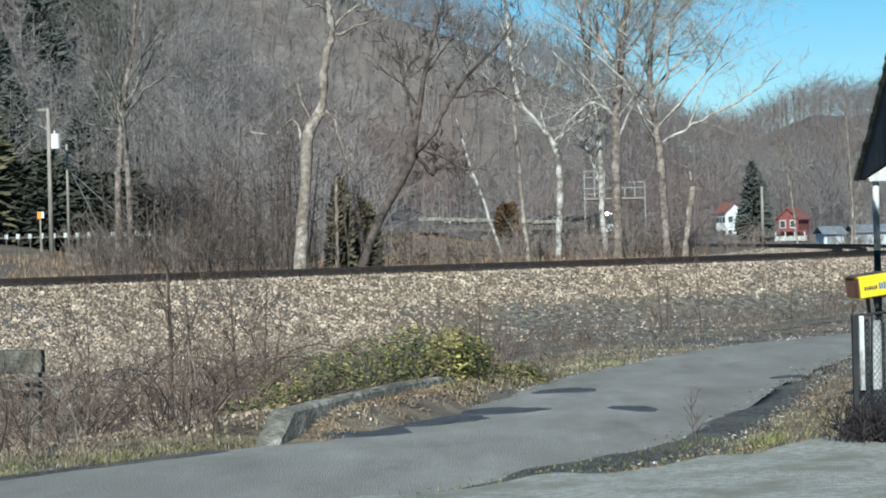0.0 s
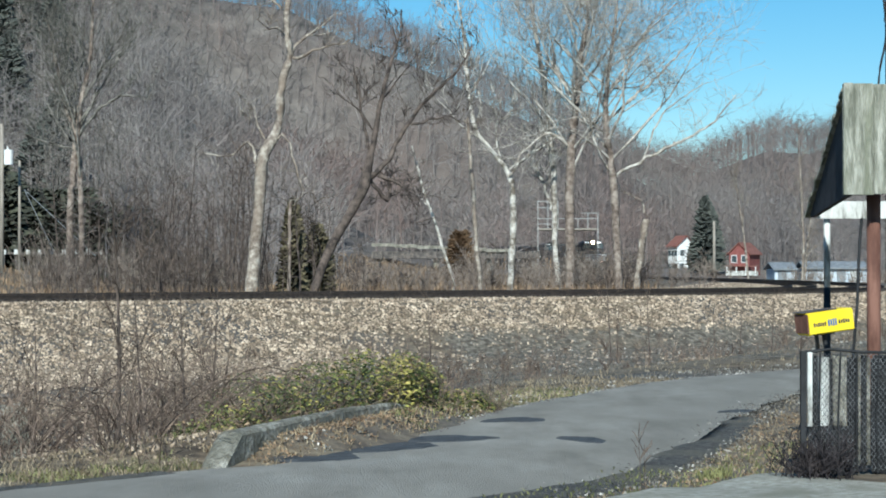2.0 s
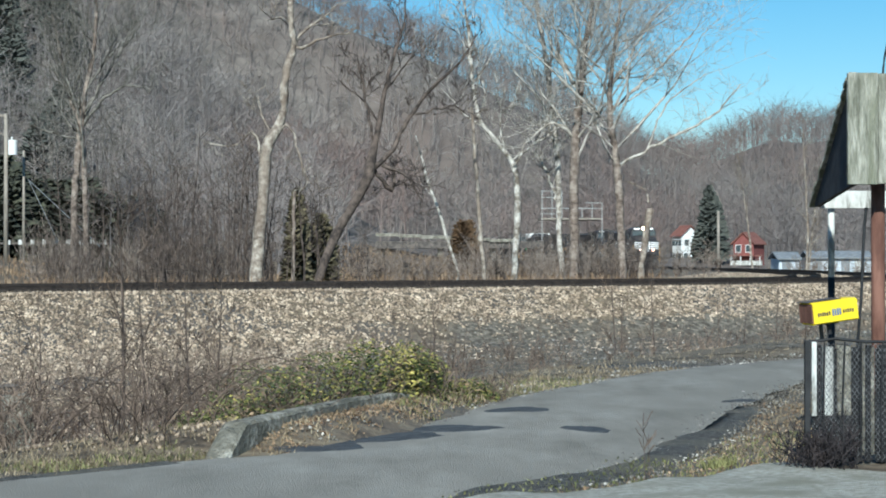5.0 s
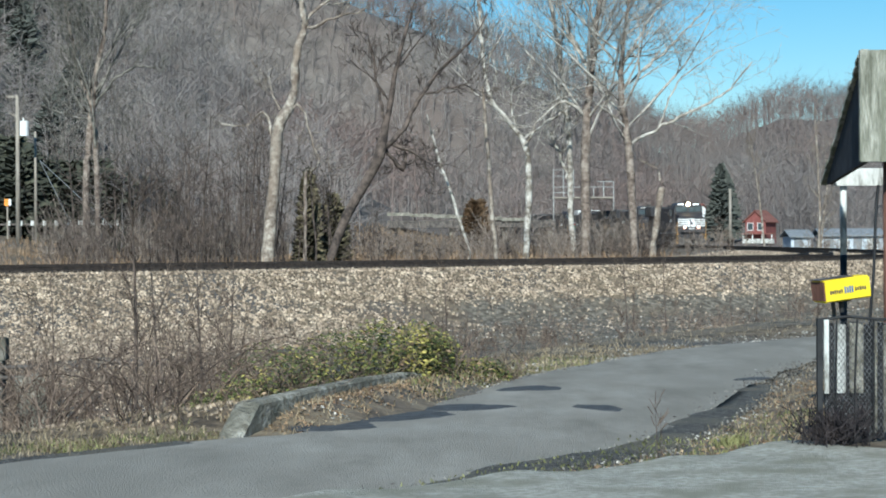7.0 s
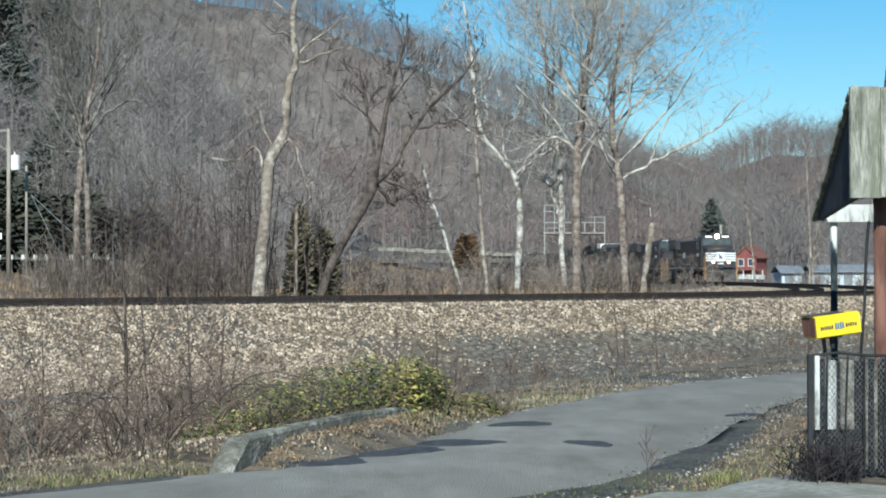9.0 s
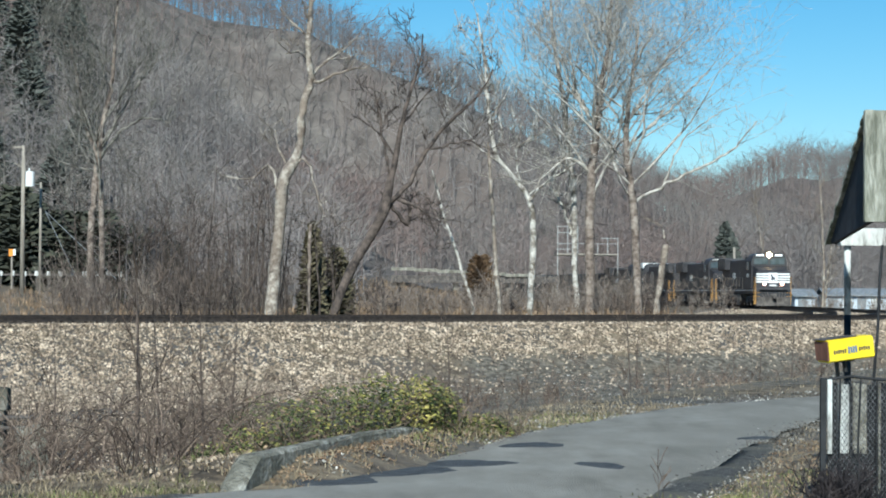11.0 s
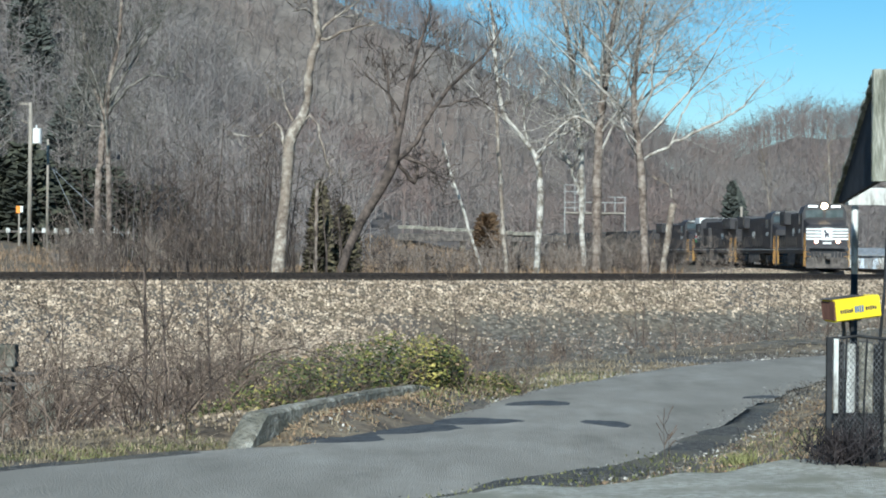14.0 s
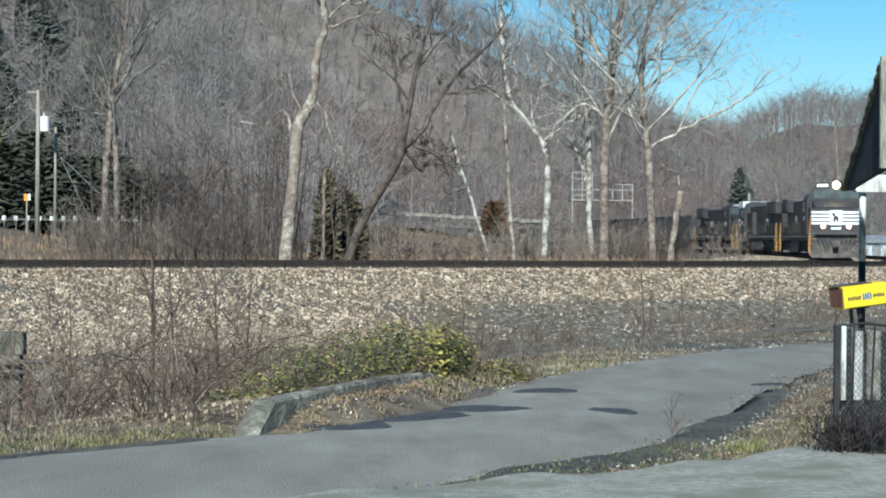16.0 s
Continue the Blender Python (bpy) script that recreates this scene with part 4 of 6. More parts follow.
for x0, x1, z0, z1, ink in ((0.04, 0.165, -0.03, 0.005, "ink"), (0.178, 0.268, -0.036, 0.024, "ink_blue"), (0.28, 0.39, -0.024, 0.01, "ink")):
    bm = bmesh.new()
    k, n = 0, max(4, int((x1 - x0) / 0.02))
    for k in range(n):
        a = x0 + (x1 - x0) * k / n
        box(bm, a, a + (x1 - x0) / n * 0.68, -0.0035, -0.001, z0 + 0.004 * (k % 2), z1 - 0.003 * ((k + 1) % 3))
    part("lettering", bm, ink, tube, "row of small printed marks")
bm = rod(bmesh.new(), (0.2, 0.12, -0.2), (0.2, 0.12, -0.085), 0.022, n=8)
box(bm, 0.14, 0.26, 0.05, 0.2, -0.11, -0.088)
part("bracket", bm, "black_metal", tube)
part("post", rod(bmesh.new(), (0.2, 0.26, -1.32), (0.2, 0.26, -0.1), 0.018, n=10), "steel_dark", tube)

fence = tagged(empty("fence"), "makeshift chain-link fence with white and black boards behind the mesh", "fence", kind="thing")
FY = 16.0
part("end_post", boxes((3.335, 3.385, FY - 0.03, FY + 0.03, -0.1, 1.04), bevel=0.006), "black_metal", fence, "black end post")
part("white_board", boxes((3.39, 3.43, FY - 0.045, FY - 0.025, 0.40, 1.03), bevel=0.004), "white_worn", fence, "white painted narrow board")
x = 3.435
for k, (wd, mat) in enumerate(((0.064, "black_metal"), (0.10, "white_worn"), (0.026, "black_metal"), (0.122, "concrete"), (0.095, "black_metal"), (0.024, "concrete"), (0.05, "black_metal"), (0.034, "concrete"), (0.1, "black_metal"))):
    part("board", boxes((x, x + wd - 0.006, FY + 0.03 + 0.012 * (k % 2), FY + 0.055 + 0.012 * (k % 2), 0.0 if mat == "black_metal" else 0.06, 1.0 - 0.015 * (k % 3)), bevel=0.004), mat, fence)
    x += wd
part("side_sheet", boxes((3.98, 4.7, FY + 0.09, FY + 0.11, -0.05, 1.0), bevel=0.004), "black_metal", fence, "black sheet beside the pipe post")
# black sheet stands in for the shadow across the fence foot
part("lower_shade", boxes((3.40, 3.80, FY + 0.0, FY + 0.02, -0.05, 0.40), bevel=0.004), "black_metal", fence, "black sheet in place of the shade on the lower fence")
w = Wood(4)
step = 0.04
for k in range(-20, 20):
    for sgn in (1, -1):
        pts = []
        for j in range(0, 36):
            xx, zz = 3.40 + (k + j * 0.5 if sgn > 0 else k + 17 - j * 0.5) * step, 0.02 + j * 0.0285
            if 3.40 <= xx <= 4.12 and zz < 1.02:
                pts.append((xx, FY - 0.02 + 0.012 * ((j + (sgn > 0)) % 2), zz))
        if len(pts) > 1:
            w.tube(pts, [0.0028] * len(pts), 3)
ob = w.done("chain_link", "wire", fence)
tagged(ob, kind="stuff")
w = Wood(8)
w.tube([(3.37, FY - 0.01, 1.03), (3.6, FY - 0.02, 1.055), (3.85, FY - 0.02, 1.03), (4.15, FY, 1.025)], [0.013] * 4)
w.done("top_rail", "black_metal", fence)
w = Wood(5)
for k in range(4):
    x = 3.50 + 0.16 * k + 0.02 * math.sin(k * 3)
    w.tube([(x, FY - 0.03, 0.0), (x - 0.01, FY - 0.035, 0.5), (x + 0.012 * (k % 2), FY - 0.03, 1.03)], [0.009, 0.008, 0.009])
w.done("tie_rod", "black_metal", fence)
part("end_post", rod(bmesh.new(), (4.05, 15.5, -0.1), (4.05, 15.5, 1.24), 0.03, n=12), "white_worn", fence, "white galvanised gate post", smooth=True)
for z in (0.3, 0.75, 1.02):
    part("clamp", boxes((4.0, 4.1, 15.46, 15.56, z, z + 0.03), bevel=0.004), "steel_dusty", fence)
w = Wood(6)
w.tube(spline([(3.95, 16.75, 0.0), (3.97, 16.75, 1.0), (4.0, 16.75, 1.35), (4.03, 16.78, 1.9), (4.06, 16.8, 2.2)], 0.2), [0.014] * len(spline([(3.95, 16.75, 0.0), (3.97, 16.75, 1.0), (4.0, 16.75, 1.35), (4.03, 16.78, 1.9), (4.06, 16.8, 2.2)], 0.2)))
tagged(w.done("cable_drop", "black_metal"), "black cable rising behind the fence to the canopy", "cable", kind="thing")


# ---- loose stone, grass, brush ----
def stones(name, pts, sizes, mat, label, category, seed):
    """Many angular stones, each an uneven six-cornered lump, in one mesh."""
    rng = np.random.RandomState(seed)
    base = np.array([(1, 0, 0), (-1, 0, 0), (0, 1, 0), (0, -1, 0), (0, 0, 1), (0, 0, -1)], float)
    tri = np.array([(0, 2, 4), (2, 1, 4), (1, 3, 4), (3, 0, 4), (2, 0, 5), (1, 2, 5), (3, 1, 5), (0, 3, 5)])
    n = len(pts)
    V = base[None] * rng.uniform(0.55, 1.25, (n, 6, 1)) + rng.normal(0, 0.18, (n, 6, 3))
    q = rng.normal(size=(n, 3, 3))
    q, _ = np.linalg.qr(q)
    V = np.einsum("nij,nkj->nki", q, V) * sizes[:, None, None] + pts[:, None, :]
    F = (tri[None] + (np.arange(n) * 6)[:, None, None]).reshape(-1, 3)
    fast_mesh(name, V.reshape(-1, 3), F, mat, label, category)


def fast_mesh(name, V, F, mat, label, category):
    me = bpy.data.meshes.new(name)
    k = F.shape[1]
    me.vertices.add(len(V)), me.loops.add(F.size), me.polygons.add(len(F))
    me.vertices.foreach_set("co", np.ascontiguousarray(V, dtype=np.float32).ravel())
    me.loops.foreach_set("vertex_index", np.ascontiguousarray(F, dtype=np.int32).ravel())
    me.polygons.foreach_set("loop_start", np.arange(0, F.size, k, dtype=np.int32))
    me.update(calc_edges=True)
    me.materials.append(M[mat])
    return tagged(new(name, me), label, category, kind="stuff")


def along_track(n, lo, hi, s0, s1, rng):
    """Random points at distances lo..hi from the near track's centre, on the camera's side."""
    i = rng.randint(s0, s1, n)
    o = rng.uniform(lo, hi, n)
    nn = normals_of(NEAR_TRACK)
    p = NEAR_TRACK[i] + nn[i] * o[:, None] + rng.uniform(-0.25, 0.25, (n, 2))
    return np.stack([p[:, 0], p[:, 1], ground_height(p[:, 0], p[:, 1])], 1)


S_LEFT = int(np.argmin(np.abs(NEAR_TRACK[:, 0] + 27) + 1000 * (NEAR_TRACK[:, 1] > 120)))
S_RIGHT = int(np.argmin(np.abs(NEAR_TRACK[:, 1] - 134)))
rs = np.random.RandomState(21)
p = np.concatenate([along_track(50000, 1.2, 7.8, S_LEFT, S_RIGHT, rs), along_track(9000, -1.0, 1.2, S_LEFT, S_RIGHT, rs), along_track(9000, -7.4, -1.0, S_LEFT + 90, S_RIGHT + 60, rs), along_track(21000, 6.2, 22.0, S_LEFT, S_LEFT + 80, rs)])
low = ground_height(p[:, 0], p[:, 1])
keep = (low > -0.98 + 0.14 * rs.randn(len(p))) | (rs.rand(len(p)) < np.clip((0.5 - p[:, 0]) / 7, 0.06, 1))
p = p[keep]
stones("ballast", p, rs.uniform(0.042, 0.105, len(p)), "ballast", "crushed pale tan ballast stone on the track bed slope", "ballast", 22)
rg = np.random.RandomState(77)                          # pale gravel flat inside the curve
yy = rg.uniform(106, 160, 9000)
xx = rg.uniform(0.115, 0.215, 9000) * yy
dd, ss = nearest(NEAR_TRACK, xx, yy)
xx, yy = xx[(ss < 0) & (dd > 6)], yy[(ss < 0) & (dd > 6)]
stones("gravel_flat", np.stack([xx, yy, ground_height(xx, yy)], 1), rg.uniform(0.05, 0.12, len(xx)), "ballast", "pale gravel flat inside the curve of the tracks", "gravel", 27)
yy = rs.uniform(19.5, 62, 10000)
xx = rs.uniform(-0.26, -0.085, 10000) * yy
dd, ss = nearest(ROAD_FAR, xx, yy)
xx, yy = xx[(ss < 0) & (dd > 1.0)], yy[(ss < 0) & (dd > 1.0)]
stones("ditch_stone", np.stack([xx, yy, ground_height(xx, yy)], 1), rs.uniform(0.015, 0.05, len(xx)), "ballast", "ballast stones spilled into the ditch", "gravel", 25)
p = along_track(23000, 5.2, 42, S_LEFT + 40, S_RIGHT, rs)
d, s = nearest(ROAD_FAR, p[:, 0], p[:, 1])
p = p[(s < 0) & (d > 0.4) & (rs.rand(len(p)) < np.clip((p[:, 0] + 7) / 8, 0, 1))]
stones("gravel", p, rs.uniform(0.015, 0.065, len(p)), "cinder", "grey cinder and gravel scattered below the track bed", "gravel", 23)


# grey cinder bed below the ballast on the open side
xs_, ys_ = np.arange(-4, 34, 0.5), np.arange(26, 128, 0.5)
GX, GY = np.meshgrid(xs_, ys_)
gd, gs = nearest(NEAR_TRACK, GX, GY)
gr, gq = nearest(ROAD_FAR, GX, GY)
wob = 1.2 * lattice(GX * 0.8, GY * 0.5, 2.0)
ok = (gs > 0) & (gd > 5.0 + 0.5 * wob) & (gq < 0) & (gr > 1.6 + wob) & (GX > -0.5 + 0.03 * GY + wob)
GZ = ground_height(GX, GY) + 0.012
idx = -np.ones(GX.shape, int)
V, F = [], []
for r in range(len(ys_) - 1):
    for c in range(len(xs_) - 1):
        if ok[r, c] and ok[r + 1, c] and ok[r, c + 1] and ok[r + 1, c + 1]:
            q = []
            for a, b in ((r, c), (r, c + 1), (r + 1, c + 1), (r + 1, c)):
                if idx[a, b] < 0:
                    idx[a, b] = len(V)
                    V.append((GX[a, b], GY[a, b], GZ[a, b]))
                q.append(int(idx[a, b]))
            F.append(tuple(q))
tagged(mesh_object("ground_cinder", V, F, "cinder_bed", smooth=True), "grey cinder and gravel flat below the track bed", "ground", kind="structure")


def blades(name, pts, height, width, mat, label, category, seed, lean=0.5, droop=0.3):
    """Grass: bent three-sided blades."""
    rng = np.random.RandomState(seed)
    n = len(pts)
    a = rng.uniform(0, 2 * math.pi, n)
    h = height * rng.uniform(0.4, 1.3, n)
    side = np.stack([np.cos(a), np.sin(a), np.zeros(n)], 1) * (width * rng.uniform(0.6, 1.3, n))[:, None]
    b = rng.uniform(0, 2 * math.pi, n)
    lv = np.stack([np.cos(b), np.sin(b), np.zeros(n)], 1) * (h * lean * rng.uniform(0.2, 1.2, n))[:, None]
    up = np.stack([np.zeros(n), np.zeros(n), h], 1)
    v0, v1 = pts - side, pts + side
    mid = pts + up * 0.6 + lv * 0.35
    v2, v3 = mid + side * 0.7, mid - side * 0.7
    v4 = pts + up * (1 - droop * rng.rand(n))[:, None] + lv
    V = np.stack([v0, v1, v2, v3, v4], 1).reshape(-1, 3)
    k = (np.arange(n) * 5)[:, None]
    F = np.concatenate([k + np.array([[0, 1, 2]]), k + np.array([[0, 2, 3]]), k + np.array([[3, 2, 4]])])
    return fast_mesh(name, V, F, mat, label, category)


def off_edge(path, n, lo, hi, i0, i1, rng, sign, power=1.0):
    i = rng.randint(i0, min(i1, len(path)), n)
    o = lo + (hi - lo) * rng.rand(n) ** power
    nn = normals_of(path)
    p = path[i] + sign * nn[i] * o[:, None] + rng.uniform(-0.15, 0.15, (n, 2))
    return np.stack([p[:, 0], p[:, 1], ground_height(p[:, 0], p[:, 1]) - 0.01], 1)


def at_y(path, y):
    return int(np.argmin(np.abs(path[:, 1] - y)))


rs = np.random.RandomState(31)
q = np.concatenate([off_edge(ROAD_NEAR, 4200, -0.5, 0.6, at_y(ROAD_NEAR, 13), at_y(ROAD_NEAR, 34), rs, 1, 1.3), off_edge(ROAD_FAR, 2600, -0.1, 1.2, at_y(ROAD_FAR, 20), at_y(ROAD_FAR, 44), rs, -1, 1.5)])
q[:, 2] = np.maximum(q[:, 2], -0.25)
stones("edge_gravel", q, rs.uniform(0.008, 0.028, len(q)), "cinder", "loose gravel and grit along the lane edges", "gravel", 24)
g = off_edge(ROAD_FAR, 4200, 0.2, 1.2, at_y(ROAD_FAR, 13), at_y(ROAD_FAR, 19), rs, -1, 1.3)
g = g[lattice(g[:, 0] * 3, g[:, 1] * 3, 1.0) > -0.25]
blades("grass", g, 0.075, 0.006, "grass_green", "short green winter grass along the lane edge", "grass", 1, lean=1.0)
g = off_edge(ROAD_FAR, 5500, 0.1, 2.2, at_y(ROAD_FAR, 13), at_y(ROAD_FAR, 19), rs, -1)
blades("dry_grass", g, 0.095, 0.005, "grass_dry", "tall dry straw grass by the ditch", "grass", 2, lean=1.3, droop=0.6)
g = np.concatenate([off_edge(ROAD_FAR, 5000, 0.05, 2.2, at_y(ROAD_FAR, 19.3), at_y(ROAD_FAR, 34), rs, -1, 1.7), off_edge(ROAD_FAR, 12000, 1, 24, at_y(ROAD_FAR, 24), at_y(ROAD_FAR, 50), rs, -1, 1.2)])
blades("dry_grass", g, 0.085, 0.007, "grass_dry", "matted dry grass and weeds beside the lane", "grass", 3, lean=0.9)
g = off_edge(ROAD_FAR, 2600, 0.05, 1.3, at_y(ROAD_FAR, 23), at_y(ROAD_FAR, 31), rs, -1, 1.6)
blades("grass", g, 0.07, 0.007, "grass_green", "thin green grass at the lane edge", "grass", 4)
g = off_edge(ROAD_NEAR, 2700, 0.25, 2.0, at_y(ROAD_NEAR, 16), at_y(ROAD_NEAR, 32), rs, 1)
g = g[(g[:, 1] > 15.8)]
blades("dry_grass", g, 0.07, 0.006, "grass_dry", "short dry grass on the verge by the fence", "grass", 5, lean=0.9)
g = off_edge(ROAD_NEAR, 900, 0.3, 1.5, at_y(ROAD_NEAR, 16.5), at_y(ROAD_NEAR, 21), rs, 1)
blades("grass", g, 0.06, 0.007, "grass_green", "green weeds on the verge by the concrete apron", "grass", 6)
g = off_edge(ROAD_NEAR, 700, -0.2, 0.7, at_y(ROAD_NEAR, 14), at_y(ROAD_NEAR, 18.5), rs, 1)
g[:, 2] = np.maximum(g[:, 2], -0.23)
blades("grass", g, 0.035, 0.008, "grass_green", "mossy green grass creeping over the lane edge", "grass", 11, lean=1.3)
cl = np.array([(2.83, 17.2), (2.9, 17.35), (2.75, 17.3)])
g = np.concatenate([c + rs.normal(0, 0.05, (60, 2)) for c in cl])
blades("weed_tuft", np.stack([g[:, 0], g[:, 1], ground_height(g[:, 0], g[:, 1])], 1), 0.13, 0.006, "grass_green", "bright green tuft of weeds on the verge", "weeds", 7, lean=1.0)
# leaf litter in front of the headwall and on the verges
g = np.concatenate([off_edge(ROAD_FAR, 3200, 0.0, 0.9, at_y(ROAD_FAR, 19.5), at_y(ROAD_FAR, 26), rs, -1), off_edge(ROAD_NEAR, 1500, 0.0, 1.6, at_y(ROAD_NEAR, 15), at_y(ROAD_NEAR, 26), rs, 1)])
blades("leaf_litter", g + (0, 0, 0.015), 0.025, 0.014, "leaf_dry", "brown fallen leaves along the lane", "leaves", 8, lean=1.4)

# weedy field beyond the tracks
nn = normals_of(FAR_TRACK)
i = rs.randint(S_LEFT - 20, S_RIGHT + 60, 16000)
o = 4 + 55 * rs.rand(16000) ** 1.3
q = FAR_TRACK[i] - nn[i] * o[:, None]
q = q[(q[:, 0] < 15) | (o > 14)]
blades("tall_weeds", np.stack([q[:, 0], q[:, 1], ground_height(q[:, 0], q[:, 1])], 1), 0.6, 0.025, "leaf_dry", "tall brown dead weeds filling the flat beyond the tracks", "weeds", 9, lean=0.5)


def shrub(wood, rng, p, height, stems, spread=0.35, level=1, r=0.008, twig=0.0035, kids=(4, 7)):
    for k in range(stems):
        a = rng.uniform(0, 6.28)
        d = Vector((math.cos(a) * spread * rng.random(), math.sin(a) * spread * rng.random(), 1))
        grow(wood, rng, Vector(p) + Vector((rng.gauss(0, 0.1), rng.gauss(0, 0.1), 0)), d, height * rng.uniform(0.55, 1.1), r * rng.uniform(0.7, 1.3), level, 0.5, 0.25, 0.16, kids, twig)


def ground_at(x, y):
    return float(ground_height(np.array([x]), np.array([y]))[0])


rng = random.Random(41)
w = Wood(3)
for k in range(84):                                    # thicket in the ditch
    y = rng.uniform(18.2, 36)
    x = rng.uniform(-0.25, -0.10) * y
    d, s = nearest(ROAD_FAR, np.array([x]), np.array([y]))
    if s[0] > 0 or d[0] < 0.7:
        continue
    shrub(w, rng, (x, y, ground_at(x, y) - 0.03), rng.uniform(0.35, 1.15) * (1.0 if y < 24 else 1.35), 4, 1.15, 2 if k % 4 == 0 else 1, 0.009, 0.0038, (3, 5))
for k in range(130):                                    # arching canes
    y = rng.uniform(18.6, 27)
    x = rng.uniform(-0.25, -0.10) * y
    d, s = nearest(ROAD_FAR, np.array([x]), np.array([y]))
    if s[0] > 0 or d[0] < 0.6:
        continue
    a, L = rng.uniform(0, 6.28), rng.uniform(0.6, 1.9)
    b = Vector((x, y, ground_at(x, y)))
    pts = [b + Vector((math.cos(a) * L * t, math.sin(a) * L * t, L * (1.5 * t - 1.15 * t * t) + rng.gauss(0, 0.03))) for t in np.linspace(0, 1, 7)]
    w.tube(pts, [0.008 - 0.0008 * q for q in range(7)], 4)
tagged(w.done("thicket", "twig", smooth=False), "tangled leafless brown brush filling the ditch", "brush", kind="stuff")
w = Wood(3)
for k in range(170):                                     # low weeds over the cinder flat
    y = rng.uniform(42, 84)
    x = rng.uniform(-0.12, 0.26) * y
    d, s = nearest(NEAR_TRACK, np.array([x]), np.array([y]))
    if s[0] < 0 or d[0] < 5.5 or (x > 2.3 + (y - 28) * 0.9):
        continue
    shrub(w, rng, (x, y, ground_at(x, y)), rng.uniform(0.3, 0.8), 4, 0.8, 1, 0.007, 0.005)
tagged(w.done("low_brush", "twig", smooth=False), "low grey-brown dead brush on the gravel flat", "brush", kind="stuff")


def sapling(x, y, h, seed, r=0.018, label="thin leafless sapling growing from the ditch", level=2, kids=(4, 7)):
    rng = random.Random(seed)
    root = tagged(empty("sapling", pose(x, y, ground_at(x, y) - 0.05)), label, "sapling", group="saplings before the track", kind="thing")
    w = Wood(5)
    pts = [Vector((0.03 * h * math.sin(seed + z * 2), 0, z * h)) for z in np.linspace(0, 1, 7)]
    w.tube(pts, [r * (1 - 0.8 * k / 6) for k in range(7)])
    w.done("stem", "bark_dark", root)
    c = Wood(3)
    for k in range(9):
        p, d = along(pts, rng.uniform(0.25, 0.98))
        a = rng.uniform(0, 6.28)
        grow(c, rng, p, (math.cos(a), math.sin(a), 1.1), h * 0.3 * rng.uniform(0.5, 1.1), r * 0.4, level - 1, 0.5, 0.4, kids=kids, twig=0.004)
    tagged(c.done("twig_spray", "twig", root), kind="stuff")
    return root


sapling(-3.55, 22.5, 3.1, 1, 0.03)
sapling(-3.35, 23.2, 2.4, 2)
sapling(-2.9, 24.5, 2.3, 3)
sapling(-2.6, 25.0, 2.0, 12)
sapling(-4.6, 23.0, 1.9, 13)
for sd, (x, y, h) in enumerate(((0.55, 57, 2.6), (7.0, 66, 3.6), (8.6, 67, 3.6), (7.6, 68, 2.2), (12.4, 70, 2.6), (13.9, 72, 2.6), (15.0, 72, 2.0), (11.2, 69, 1.8))):
    sapling(x, y, h, 20 + sd, 0.028, "thin bare sapling at the foot of the ballast slope", 2, (2, 3))
for sd, (x, y, h) in enumerate(((1.98, 16.1, 0.62), (2.05, 16.3, 0.45))):
    sapling(x, y, h, 40 + sd, 0.006, "thin dry weed stalk at the apron edge", 1, (2, 3))

# ivy mound behind the headwall
def leaves(name, centres, n, size, mat, label, category, seed):
    rng = np.random.RandomState(seed)
    c = np.array(centres)
    k = rng.randint(len(c), size=n)
    v = rng.normal(size=(n, 3))
    v /= np.linalg.norm(v, axis=1, keepdims=True)
    v[:, 2] = np.abs(v[:, 2]) * 1.0
    p = c[k, :3] + v * c[k, 3:6] * (rng.rand(n, 1) ** 0.22) + rng.normal(0, 0.03, (n, 3))
    a, t = rng.uniform(0, 6.28, n), rng.uniform(-0.9, 0.9, n)
    u = np.stack([np.cos(a), np.sin(a), np.sin(t) * 0.6], 1)
    w_ = np.cross(u, np.stack([rng.normal(0, 0.5, n), rng.normal(-0.5, 0.4, n), np.ones(n)], 1))
    w_ /= np.linalg.norm(w_, axis=1, keepdims=True)
    s = size * rng.uniform(0.6, 1.3, n)[:, None]
    V = np.stack([p - u * s, p + w_ * s * 0.55 + (0, 0, 0.006), p + u * s, p - w_ * s * 0.55 + (0, 0, 0.006)], 1).reshape(-1, 3)
    b = (np.arange(n) * 4)[:, None]
    F = np.concatenate([b + np.array([[0, 1, 2]]), b + np.array([[0, 2, 3]])])
    return fast_mesh(name, V, F, mat, label, category)


MOUND = [(-2.0, 21.4, -0.55, 0.6, 0.7, 0.75), (-1.55, 22.2, -0.4, 0.6, 0.7, 0.85), (-1.1, 23.2, -0.35, 0.65, 0.8, 1.0), (-0.6, 24.1, -0.3, 0.6, 0.7, 1.0), (-0.05, 25.0, -0.3, 0.5, 0.7, 0.95), (0.2, 25.6, -0.35, 0.4, 0.6, 0.8), (0.75, 26.4, -0.35, 0.5, 0.6, 0.36), (-1.9, 24.0, -0.5, 0.9, 0.9, 0.95)]
MOUND.append((-2.45, 21.3, -0.6, 0.6, 0.7, 0.6))
leaves("ivy", MOUND, 15000, 0.025, "leaf_green", "green ivy and bramble leaves in a mound over the headwall", "ivy", 51)
leaves("ivy_bright", MOUND[3:6] + [(-0.3, 24.5, -0.25, 0.55, 0.6, 0.9)], 2900, 0.032, "leaf_yellow", "yellow sunlit leaves on the ivy mound", "ivy", 53)
leaves("ivy_bright", MOUND[:3] + MOUND[6:7], 1900, 0.026, "leaf_yellow", "scattered yellow leaves in the bramble", "ivy", 54)
